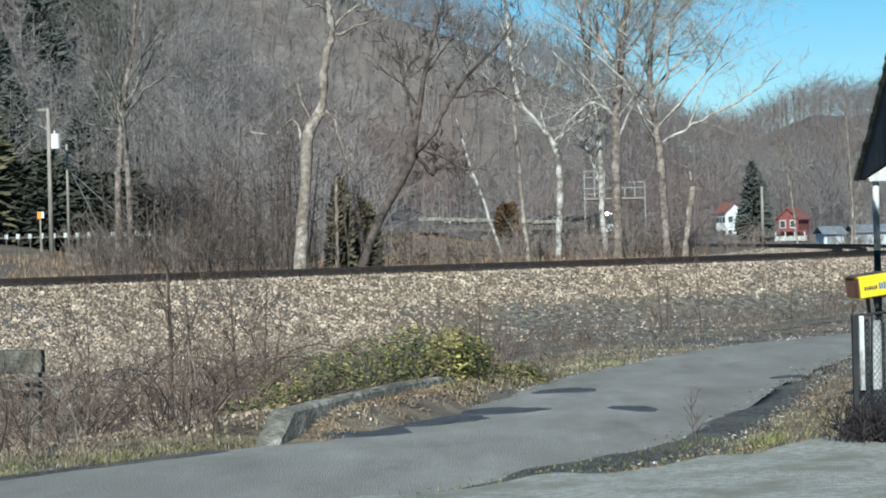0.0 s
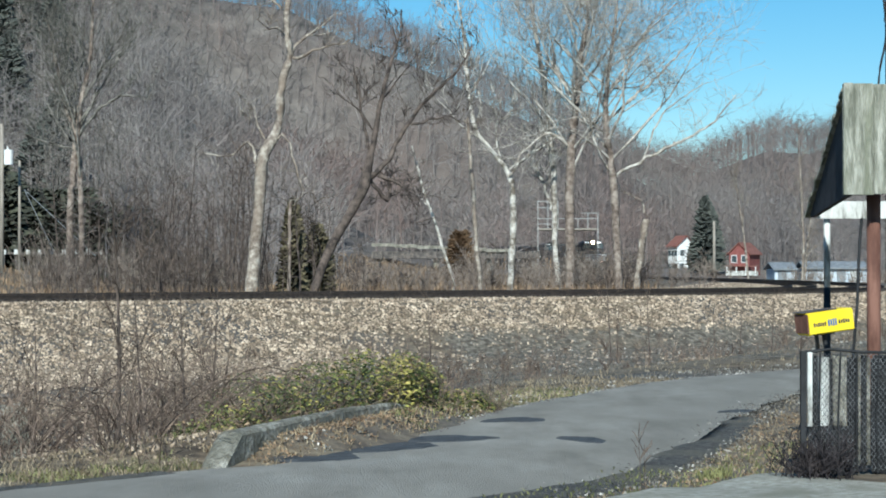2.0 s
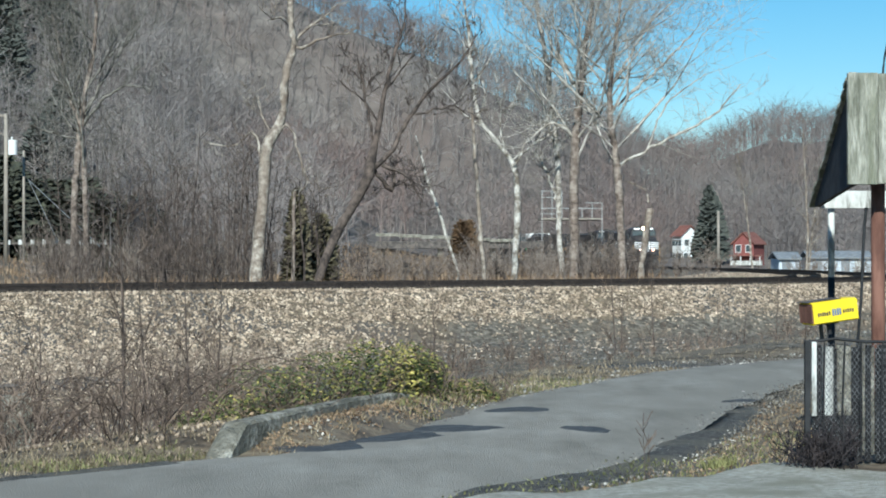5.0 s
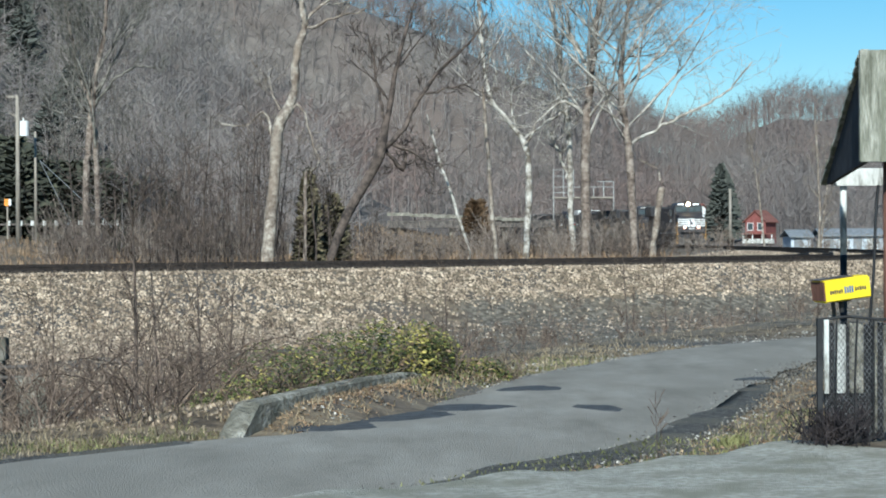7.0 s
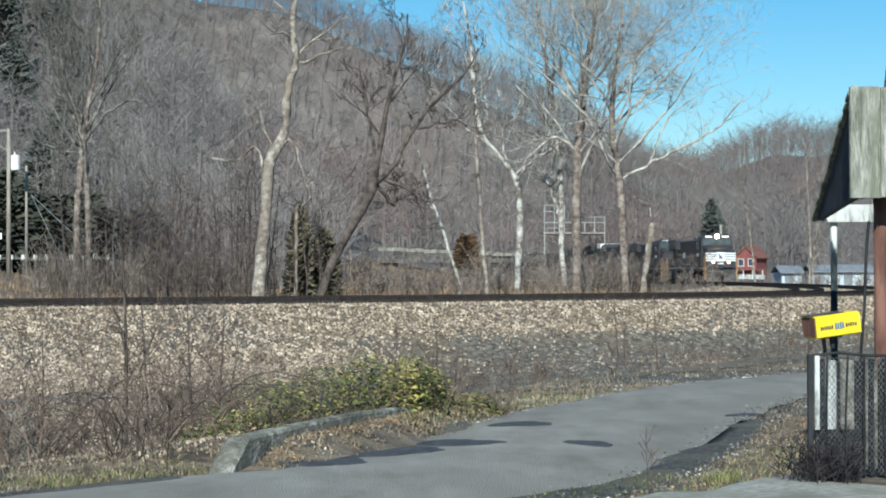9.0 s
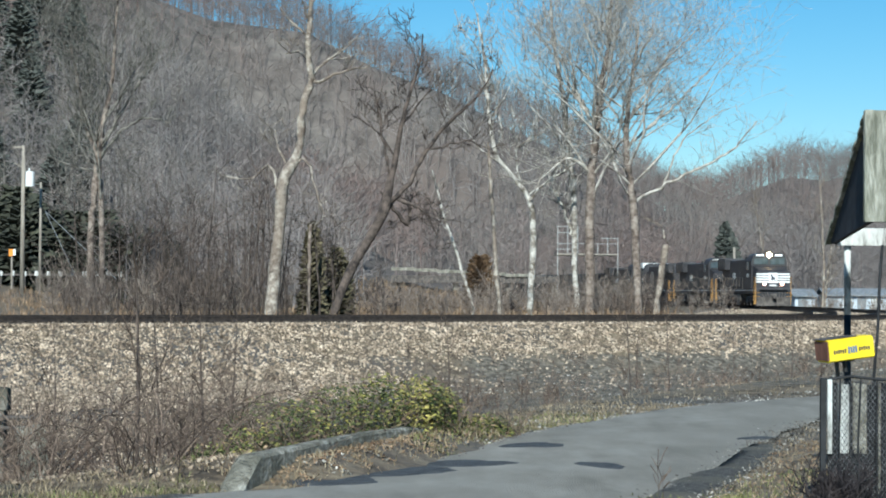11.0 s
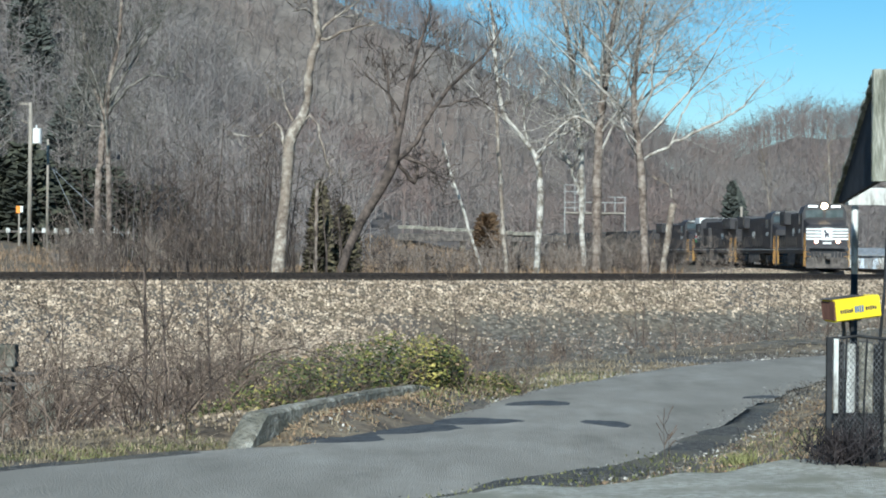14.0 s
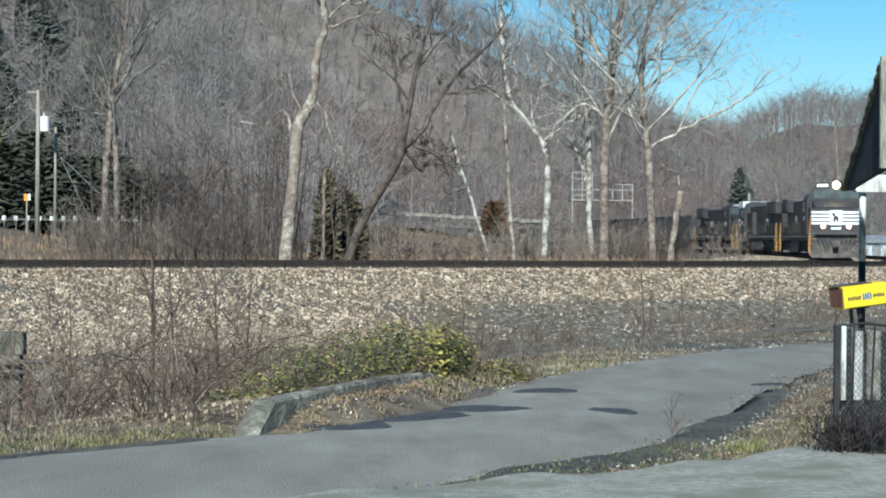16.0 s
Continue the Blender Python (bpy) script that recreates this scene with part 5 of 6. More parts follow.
leaves("bramble_litter", [(x, y, z + 0.02, a, b, c * 0.98) for x, y, z, a, b, c in MOUND], 3000, 0.03, "leaf_dry", "brown dead leaves caught in the bramble", "leaves", 52)
w = Wood(3)
for k in range(62):
    m = MOUND[k % len(MOUND)]
    x, y = m[0] + rng.gauss(0, m[3] * 0.6), m[1] + rng.gauss(0, m[4] * 0.6)
    shrub(w, rng, (x, y, m[2] - 0.2), rng.uniform(0.6, 1.05), 3, 0.8, 1, 0.007, 0.004)
tagged(w.done("bramble", "twig", smooth=False), "bramble canes inside the ivy mound", "brush", kind="stuff")
# dark dead shrub by the fence foot
w = Wood(3)
for k in range(30):
    shrub(w, rng, (3.36 + rng.gauss(0, 0.12), 15.8 + rng.gauss(0, 0.08), -0.03), rng.uniform(0.14, 0.36), 4, 0.9, 1, 0.006, 0.0035)
tagged(w.done("dead_shrub", "stem_black", smooth=False), "dark dead shrub tangled at the fence foot", "shrub", kind="stuff")

# young woods and thickets right behind the tracks
def young_trees(n, seed, box_, hmin, hmax, name, label, mat="bark_brown", level=1, twig=0.014):
    rng = random.Random(seed)
    w = Wood(3)
    k = 0
    while k < n:
        y = rng.uniform(box_[2], box_[3])
        x = rng.uniform(box_[0], box_[1])
        k += 1
        d, s = nearest(FAR_TRACK, np.array([x]), np.array([y]))
        if s[0] > 0 or d[0] < 5:
            continue
        h = rng.uniform(hmin, hmax)
        b = Vector((x, y, ground_at(x, y) - 0.1))
        lean = Vector((rng.gauss(0, 0.07), rng.gauss(0, 0.07), 1))
        pts = [b + lean * h * t + Vector((rng.gauss(0, 0.06), 0, 0)) for t in np.linspace(0, 1, 5)]
        r = h * 0.009
        w.tube(pts, [r, r * 0.85, r * 0.6, r * 0.4, r * 0.15], 4)
        for j in range(int(9 + h)):
            p, d_ = along(pts, rng.uniform(0.22, 0.98))
            a = rng.uniform(0, 6.28)
            grow(w, rng, p, (math.cos(a), math.sin(a), rng.uniform(0.3, 1.3)), h * 0.24 * rng.uniform(0.4, 1.1), r * 0.35, level, 0.5, 0.3, kids=(3, 5), twig=twig)
    return tagged(w.done(name, mat, smooth=False), label, "woods", kind="stuff")


young_trees(34, 61, (-20, -9, 98, 126), 4, 9, "young_woods", "dense bare brown young trees beyond the track", mat="bark_dark", level=1, twig=0.009)
young_trees(40, 62, (-26, -6, 134, 172), 7, 13, "young_woods", "bare grey young trees in front of the hill", mat="hill_wood", level=1, twig=0.013)
young_trees(70, 63, (-20, 26, 105, 140), 0.8, 2.2, "scrub", "low bare scrub beyond the track", mat="twig", level=1)
young_trees(70, 65, (10, 20.5, 112, 160), 1.2, 3.0, "scrub", "dark bare scrub beside the far track", mat="bark_brown", level=1, twig=0.009)
q = np.stack([rs.uniform(-9, 16, 9000), rs.uniform(118, 232, 9000)], 1)
blades("tall_weeds", np.stack([q[:, 0], q[:, 1], ground_height(q[:, 0], q[:, 1])], 1), 0.8, 0.05, "leaf_dry", "dead brown grass on the open field below the bridge", "weeds", 10, lean=0.7)
young_trees(34, 66, (-15, -8.6, 99, 114), 2.0, 5.5, "scrub", "dark tangled scrub around the sycamore foot", mat="bark_dark", level=1, twig=0.008)
young_trees(16, 67, (-4.5, -1.5, 97, 108), 1.2, 3.2, "scrub", "dark tangled scrub around the leaning tree", mat="bark_dark", level=1, twig=0.008)
young_trees(30, 64, (-40, 60, 230, 330), 9, 14, "young_woods", "bare trees at the foot of the hill", mat="hill_wood", level=1, twig=0.03)


# bare brush screening the curve of the line
def brush_screen(n, seed, a0, a1, y0, y1, hmin, hmax, mat, label):
    rng = random.Random(seed)
    w = Wood(3)
    for k in range(n):
        y = rng.uniform(y0, y1)
        x = rng.uniform(a0, a1) * y
        d, s = nearest(FAR_TRACK, np.array([x]), np.array([y]))
        if s[0] > 0 or d[0] < 4.5:
            continue
        shrub(w, rng, (x, y, ground_at(x, y) - 0.05), rng.uniform(hmin, hmax), 6, 0.7, 1, 0.022, 0.009, (4, 7))
    tagged(w.done("scrub", mat, smooth=False), label, "brush", kind="stuff")


brush_screen(70, 81, 0.035, 0.108, 108, 150, 1.4, 3.2, "bark_brown", "dense bare grey-brown brush inside the curve of the track")
brush_screen(46, 82, 0.098, 0.126, 118, 150, 1.2, 2.6, "bark_dark", "dark bare brush beside the far track")
brush_screen(60, 83, -0.04, 0.05, 104, 150, 1.1, 2.7, "bark_brown", "low bare brush on the field before the bridge")
brush_screen(55, 84, -0.2, -0.075, 103, 128, 1.2, 4.2, "bark_dark", "tangled dark bare brush beyond the track")
brush_screen(60, 85, -0.225, -0.07, 103, 132, 1.0, 3.6, "bark_brown", "tangled grey-brown bare brush beyond the track")
brush_screen(46, 86, 0.085, 0.119, 165, 200, 1.8, 3.0, "bark_brown", "bare brush inside the far end of the curve")
# extra dark trees take the place of shade on the left slope
young_trees(46, 70, (-66, -26, 166, 205), 11, 17, "young_woods", "dark bare woods added behind the pines for the slope's shade", mat="bark_grey", level=1, twig=0.016)
young_trees(16, 69, (-8.2, -4.6, 100, 108), 3.0, 6.5, "scrub", "dark vine-hung saplings beside the sycamore", mat="bark_dark", level=1, twig=0.009)


# ---- far things ----
def conifer(name, x, y, h, r, mat, label, seed, n=500, power=1.0, frond=0.16):
    rng = random.Random(seed)
    root = tagged(empty(name, pose(x, y, ground_at(x, y) - 0.1)), label, "tree", kind="thing")
    part("trunk", rod(bmesh.new(), (0, 0, 0), (0, 0, h * 0.95), 0.018 * h, 0.01, 6), "bark_brown", root)
    V, F = [], []
    for k in range(n):
        t = rng.random() ** 0.8
        z = h * (0.06 + 0.94 * t)
        a = rng.uniform(0, 6.28)
        L = r * max(0.06, 1.04 - t) ** power * rng.uniform(0.35, 1.2)
        d = Vector((math.cos(a), math.sin(a), -0.3 + (0.35 if power > 0.6 else 0.85) * rng.random()))
        s = Vector((-math.sin(a), math.cos(a), 0)) * min(L * 0.22, frond)
        p = Vector((0, 0, z))
        i = len(V)
        V += [p + d * L * 0.2, p + d * L * 0.65 + s + Vector((0, 0, 0.06)), p + d * L, p + d * L * 0.65 - s - Vector((0, 0, 0.12)), p + d * L * 0.6 + Vector((0, 0, min(0.25 * L, 1.2 * frond)))]
        F += [(i, i + 1, i + 4), (i + 1, i + 2, i + 4), (i + 2, i + 3, i + 4), (i + 3, i, i + 4), (i, i + 3, i + 2, i + 1)]
    mesh_object("crown", V, F, mat, root)
    return root


rngf = random.Random(71)
for k in range(11):                                    # tall olive pines where the valley closes
    conifer("pine_tree", -55 + (k % 6) * 3.3 + rngf.uniform(-1, 1), 152 + 8 * (k // 6) + rngf.uniform(0, 5), rngf.uniform(13.5, 17.5) - 0.7 * (k % 6), rngf.uniform(3.6, 4.6), "pine_olive", "tall olive-green pine standing before the hill", 100 + k, 3200, 0.5, 0.24)
# low dark pines fill in for deep shade behind the guard rail
for k in range(11):
    conifer("pine_tree", -37 + k * 1.45 + rngf.uniform(-0.4, 0.4), 152.5 + rngf.uniform(0, 5), rngf.uniform(6.5, 9.0) - 0.2 * k, rngf.uniform(2.6, 3.4), "conifer", "low dark pine added for the shaded hollow behind the guard rail", 115 + k, 1400, 0.35, 0.34)
for k in range(16):                                    # dark pines added up the slope to darken the bare woods
    y = rngf.uniform(200, 330)
    conifer("pine_tree", rngf.uniform(-0.29, -0.185) * y, y, rngf.uniform(12, 17), rngf.uniform(3.4, 4.6), "pine_grey", "grey-green pine among the bare hillside woods", 150 + k, 1500, 0.55, 0.4)
conifer("cedar_tree", -6.4, 104, 5.6, 0.95, "cedar_olive", "olive cedar grown over with vines behind the sycamore", 130, 1500, 0.45)
conifer("cedar_tree", -5.2, 106, 4.2, 1.2, "cedar_olive", "olive cedar grown over with vines behind the sycamore", 131, 1500, 0.45)
conifer("shrub_cedar", 5.17, 190, 5.4, 1.8, "cedar_brown", "rust-brown rounded cedar shrub near the bridge", 132, 2400, 0.3, 0.13)
for k, (x, y, h, r) in enumerate(((46.9, 297, 12.6, 3.0), (48.9, 304, 11.0, 2.8))):
    conifer("pine_tree", x, y, h, r, "pine_grey", "dark green pine beside the white house", 133 + k, 1700, 0.58, 0.32)
conifer("shrub_cedar", 48.9, 322, 5.0, 1.6, "conifer", "dark evergreen shrub before the white house", 137, 700, 0.5, 0.3)

pole = tagged(empty("utility_pole", pose(-30.2, 140, ground_at(-30.2, 140) - 0.2)), "weathered utility pole with a white transformer", "utility pole", kind="thing")
h = 12.46 - ground_at(-30.2, 140) + 0.2
part("pole", rod(bmesh.new(), (0, 0, 0), (0, 0, h), 0.19, 0.13, 10), "pole_wood", pole, smooth=True)
bm = rod(bmesh.new(), (0.52, -0.1, h - 3.05), (0.52, -0.1, h - 1.95), 0.33, n=14)
rod(bm, (0.45, -0.1, h - 1.95), (0.45, -0.1, h - 1.7), 0.05, n=6)
part("transformer", bm, "white", pole, "white transformer can")
bm = boxes((-0.8, 0.1, -0.06, 0.06, h - 0.2, h - 0.06))
rod(bm, (-0.7, 0, h - 1.3), (-0.1, 0, h - 1.6), 0.05, n=6)
part("bracket", bm, "pole_wood", pole)
pole2 = tagged(empty("utility_pole", pose(-29.3, 142, ground_at(-29.3, 142) - 0.2)), "slim grey utility pole with guy wires", "utility pole", kind="thing")
h2 = 9.85 - ground_at(-29.3, 142) + 0.2
part("pole", rod(bmesh.new(), (0, 0, 0), (0, 0, h2), 0.12, 0.09, 8), "pole_wood", pole2, smooth=True)
for dx in (2.4, 5.4):
    part("guy_wire", rod(bmesh.new(), (0.3, 0.2, h2 * 0.75), (dx, 2, 1.5), 0.035, n=5), "roof_grey", pole2)
fp = tagged(empty("utility_pole", pose(38.2, 235, ground_at(38.2, 235) - 0.2)), "pale bare utility pole by the far houses", "utility pole", kind="thing")
part("pole", rod(bmesh.new(), (0, 0, 0), (0, 0, 7.55 - ground_at(38.2, 235) + 0.2), 0.2, 0.16, 8), "pole_wood", fp, smooth=True)

rail = tagged(empty("guard_rail"), "low white guard rail on posts along the far road", "guard rail", kind="thing")
for k in range(15):
    x = -38 + k * 0.95
    part("post", boxes((x, x + 0.3, 149.9, 150.08, 2.82, 3.2 + 0.02 * (k % 2))), "white_worn", rail)
    part("leg", boxes((x + 0.1, x + 0.2, 150.0, 150.07, ground_at(x, 150) - 0.2, 2.83)), "steel_dark", rail)
part("beam", boxes((-38.4, -24.2, 150.1, 150.16, 2.85, 3.0)), "steel_dark", rail)

sg = tagged(empty("road_sign", pose(-32.1, 145, 0)), "small orange and white road sign on a post", "road sign", kind="thing")
part("post", boxes((-0.06, 0.06, 0, 0.08, ground_at(-32, 145) - 0.1, 4.3)), "pole_wood", sg)
part("plate", boxes((-0.22, 0.1, -0.05, 0.0, 4.3, 4.85)), "orange", sg)
part("panel", boxes((0.11, 0.3, -0.05, 0.0, 4.35, 4.85)), "white", sg)

bridge = tagged(empty("bridge"), "low grey road bridge with a pale parapet", "bridge", kind="thing")
for k in range(6):
    x0 = -4.6 + k * 2.8
    z = 4.75 - 0.14 * k
    part("parapet", boxes((x0, x0 + 2.79, 229.8, 230.1, z - 0.4, z), bevel=0.03), "concrete", bridge)
part("deck", boxes((-4.6, 16, 230.1, 236, 2.9, 3.75)), "steel_dark", bridge)
for x in (-3.5, 3, 9.5, 15):
    part("pier", boxes((x, x + 0.7, 231, 235, -0.5, 2.95)), "concrete", bridge)


def house(name, label, x, y, z, w, d, h, roof_h, wall, roof, turn, windows, storeys=2, base=0.6):
    root = tagged(empty(name, pose(x, y, z, 0, 0, turn)), label, "house", kind="thing")
    bm = bmesh.new()
    prism(bm, [(-w / 2, 0), (w / 2, 0), (w / 2, h), (0, h + roof_h), (-w / 2, h)] , "y", -d / 2, d / 2)
    part("wall", bm, wall, root)
    bm = bmesh.new()
    for s in (-1, 1):
        prism(bm, [(s * (w / 2 + 0.35), h - 0.3 * roof_h / (w / 2) + 0.05), (0, h + roof_h + 0.05), (0, h + roof_h + 0.25), (s * (w / 2 + 0.35), h - 0.3 * roof_h / (w / 2) + 0.25)], "y", -d / 2 - 0.35, d / 2 + 0.35)
    ro = part("roof", bm, roof, root)
    for f in range(storeys):
        for k in range(windows):
            xx = (-w / 2 + w * (k + 0.5) / windows) * (1 - 0.15 * f)
            zz = base + f * h * 0.5
            wi = part("window", boxes((xx - 0.42, xx + 0.42, -d / 2 - 0.04, -d / 2 + 0.02, zz, zz + 1.05)), "glass_dark", root)
            part("window_frame", boxes((xx - 0.5, xx + 0.5, -d / 2 - 0.05, -d / 2 + 0.01, zz + 1.05, zz + 1.15), (xx - 0.5, xx + 0.5, -d / 2 - 0.05, -d / 2 + 0.01, zz - 0.1, zz), (xx - 0.5, xx - 0.42, -d / 2 - 0.05, -d / 2 + 0.01, zz, zz + 1.05), (xx + 0.42, xx + 0.5, -d / 2 - 0.05, -d / 2 + 0.01, zz, zz + 1.05)), "white", wi)
        for k in range(3):
            yy = -d / 2 + d * (k + 0.5) / 3
            part("window", boxes((-w / 2 - 0.04, -w / 2 + 0.02, yy - 0.4, yy + 0.4, 0.6 + f * h * 0.5, 1.6 + f * h * 0.5)), "glass_dark", root)
    return root


house("house", "white two-storey house with a red-brown gable roof", 48.0, 331, ground_at(48.4, 331) - 0.7, 3.6, 3.0, 4.7, 1.6, "white", "roof_red", 24, 2)
red = house("house", "red house with a red roof above a white porch", 54.0, 302, ground_at(53.6, 302), 3.4, 5, 3.5, 1.6, "brick_red", "roof_red", -30, 2, 1, 2.15)
part("porch_wall", boxes((-1.9, 3.2, -2.9, -2.52, 0, 0.75), bevel=0.02), "white_worn", red, "white porch below the red wall")
part("porch_roof", boxes((-2.0, 3.4, -3.6, -2.5, 1.45, 1.6), bevel=0.02), "roof_red", red)
for xx in (-1.8, -0.2, 1.4, 3.0):
    part("porch_post", boxes((xx, xx + 0.14, -3.5, -3.36, 0, 1.46)), "white", red)
bal = tagged(empty("balcony"), "weathered white timber balcony on the hillside behind the trees", "balcony", kind="thing")
for x0, x1, zz in ((16.3, 18.9, 10.2), (16.3, 18.9, 9.4), (16.3, 24.2, 8.0), (22.0, 24.2, 8.7), (16.3, 18.9, 7.3)):
    part("rail", boxes((x0, x1, 240.0, 240.12, zz, zz + 0.07)), "roof_pale", bal)
part("floor", boxes((16.3, 24.2, 240.15, 246.4, 6.6, 6.8)), "pole_wood", bal)
for i in range(7):
    xx = 16.4 + i * 1.28
    part("post", boxes((xx, xx + 0.09, 240.0, 240.1, ground_at(xx, 240) - 0.1 if i % 3 == 0 else 6.8, 10.3 if i < 3 else 8.1 if i < 5 else 8.8)), "roof_pale", bal)
for x0, x1, lab, top in ((41.9, 44.2, "low shed with pale blue walls and a grey roof", 1.5), (45.5, 52.5, "long low shed with white walls and a grey roof", 1.6)):
    sh = tagged(empty("shed"), lab, "shed", kind="thing")
    zz = ground_at(x0, 215) - 0.1
    part("wall", boxes((x0, x1, 215, 220, zz, zz + top + 0.1)), "wall_blue", sh)
    bm = bmesh.new()
    prism(bm, [(214.5, zz + top), (217.5, zz + top + 0.75), (220.5, zz + top), (220.5, zz + top + 0.12), (217.5, zz + top + 0.9), (214.5, zz + top + 0.12)], "x", x0 - 0.3, x1 + 0.3)
    part("roof", bm, "roof_grey", sh)
    for i in range(int((x1 - x0) / 1.6)):
        part("door", boxes((x0 + 0.35 + i * 1.6, x0 + 1.35 + i * 1.6, 214.95, 215.02, zz + 0.1, zz + top - 0.15)), "white_worn" if i % 2 else "roof_grey", sh)
for k, (x, y, wd, hh, lab) in enumerate(((23.2, 210, 1.4, 1.5, "wall_blue"), (20.2, 204, 0.7, 1.7, "white_worn"))):
    sh = tagged(empty("outbuilding", pose(x, y, ground_at(x, y) - 0.1)), "small pale outbuilding half hidden by scrub", "shed", kind="thing")
    part("wall", boxes((-wd / 2, wd / 2, 0, 2, 0, hh)), lab, sh)
    bm = bmesh.new()
    prism(bm, [(-wd / 2 - 0.2, hh), (0, hh + 0.7), (wd / 2 + 0.2, hh), (wd / 2 + 0.2, hh + 0.1), (0, hh + 0.85), (-wd / 2 - 0.2, hh + 0.1)], "y", -0.2, 2.2)
    part("roof", bm, "roof_grey", sh)

# bare brush round the far houses and sheds
rng = random.Random(93)
w = Wood(3)
for k in range(60):
    y = rng.uniform(196, 212) if k % 2 else rng.uniform(255, 296)
    x = (rng.uniform(0.197, 0.255) if k % 2 else rng.uniform(0.12, 0.2)) * y
    shrub(w, rng, (x, y, ground_at(x, y) - 0.1), rng.uniform(0.7, 1.9) * (1 if k % 2 else 1.6), 5, 0.8, 1, 0.035, 0.014, (4, 6))
tagged(w.done("scrub", "bark_brown", smooth=False), "bare brown brush around the far houses and sheds", "brush", kind="stuff")


# ---- train ----
def wheelset(parent, y, r=0.53):
    bm = bmesh.new()
    for s in (-0.76, 0.76):
        rod(bm, (s - 0.07, y, r), (s + 0.07, y, r), r, n=20)
        rod(bm, (s * 1.02 - 0.09, y, r), (s * 1.02 + 0.09, y, r), r * 0.35, n=10)
    rod(bm, (-0.8, y, r), (0.8, y, r), 0.09, n=8)
    part("wheelset", bm, "steel_dark", parent)


def locomotive(label, lit=True, banded=True, mark="white"):
    """A six-axle freight locomotive, nose towards +y, rail top at z = 0, front coupler at y = 0."""
    root = tagged(empty("locomotive"), label, "locomotive", group="locomotives of the train", kind="thing")
    bm = boxes((-1.5, 1.5, -21.6, -0.75, 1.28, 1.58), bevel=0.03)
    box(bm, -1.42, 1.42, -21.4, -0.9, 1.1, 1.28)
    part("frame", bm, "train_black", root)
    for xx in (-1.503, 1.503):
        part("sill_stripe", boxes((xx - 0.004, xx + 0.004, -21.5, -0.9, 1.40, 1.45)), "white_worn", root)
    bm = bmesh.new()                                     # short nose, tapering up to the windscreen
    prism(bm, [(-0.85, 1.58), (-0.85, 3.0), (-1.02, 3.14), (-2.75, 3.55), (-2.75, 1.58)], "x", -1.42, 1.42)
    for v in bm.verts:
        if v.co.y > -1.2 and v.co.z > 3.05:
            v.co.x *= 0.84
    nose = part("nose", bm, "train_black", root, "black nose")
    if banded:
        for k in range(4):
            z = 2.08 + k * 0.215
            part("band", boxes((-1.43, 1.43, -0.853, -0.835, z, z + 0.14)), "white", nose, "white band")
        bm = boxes((-0.36, 0.36, -0.84, -0.825, 2.04, 2.92))
        part("emblem_field", bm, "white", nose, "white emblem panel")
        bm = bmesh.new()
        prism(bm, [(-0.2, 2.16), (-0.1, 2.4), (-0.2, 2.5), (0.02, 2.58), (0.14, 2.8), (0.24, 2.68), (0.13, 2.56), (0.17, 2.38), (0.1, 2.14), (0.04, 2.36), (-0.1, 2.26)], "y", -0.825, -0.818)
        part("emblem", bm, "ink", nose, "dark emblem shape")
    part("nose_number", boxes((-0.3, 0.3, -0.85, -0.83, 1.78, 1.92)), "white", nose)
    bm = bmesh.new()
    prism(bm, [(-1.53, 1.58), (-1.53, 3.95), (-1.34, 4.42), (-0.9, 4.62), (0.9, 4.62), (1.34, 4.42), (1.53, 3.95), (1.53, 1.58)], "y", -5.4, -2.62)
    cab = part("cab", bm, "train_black", root)
    for s in (-1, 1):
        bm = bmesh.new()
        a, b = sorted((s * 0.1, s * 1.3))
        prism(bm, [(a, 3.68), (b, 3.64), (b, 4.14), (a, 4.22)], "y", -2.63, -2.585)
        part("windscreen", bm, "glass_dark", cab)
        a, b = sorted((s * 1.525, s * 1.545))
        part("side_window", boxes((a, b, -4.9, -3.9, 3.2, 3.9)), "glass_dark", cab)
        part("side_number", boxes((a, b, -4.8, -3.8, 2.55, 2.85)), "white_worn", cab)
        a, b = sorted((s * 0.48, s * 1.12))
        part("number_board", boxes((a, b, -2.66, -2.56, 4.36, 4.5), bevel=0.01), "sign_light" if lit else "white_worn", cab)
        a, b = sorted((s * 1.08, s * 1.34))
        bm = rod(bmesh.new(), (s * 0.74, -0.82, 1.96), (s * 0.74, -0.70, 1.96), 0.135, n=14)
        part("ditch_light", bm, "ditchlight" if lit else "steel_dark", root)
    part("headlight", rod(bmesh.new(), (0, -2.66, 4.46), (0, -2.50, 4.46), 0.22, n=16), "headlight" if lit else "steel_dark", cab, "round headlight")
    bm = bmesh.new()
    for k in range(3):
        rod(bm, (-0.3 + k * 0.2, -4.2, 4.78), (-0.3 + k * 0.2, -3.7, 4.78), 0.03, 0.08, 8)
    box(bm, -0.4, 0.2, -4.1, -4.0, 4.6, 4.74)
    part("horn", bm, "steel_dark", cab)
    bm = boxes((-0.95, 0.95, -21.0, -5.4, 1.58, 4.2), bevel=0.14)
    hood = part("hood", bm, "train_black", root)
    bm = boxes((-1.45, 1.45, -20.6, -16.6, 3.3, 4.4), bevel=0.1)
    part("radiator_housing", bm, "train_black", root, "wide radiator wings at the rear")
    for xx in (-1.455, 1.455):
        part("intake_grille", boxes((xx - 0.015, xx + 0.015, -20.3, -16.9, 3.55, 4.15)), "steel_dark", root)
    part("blower_housing", boxes((-1.3, 1.3, -8.6, -5.6, 1.6, 3.6), bevel=0.06), "train_black", root)
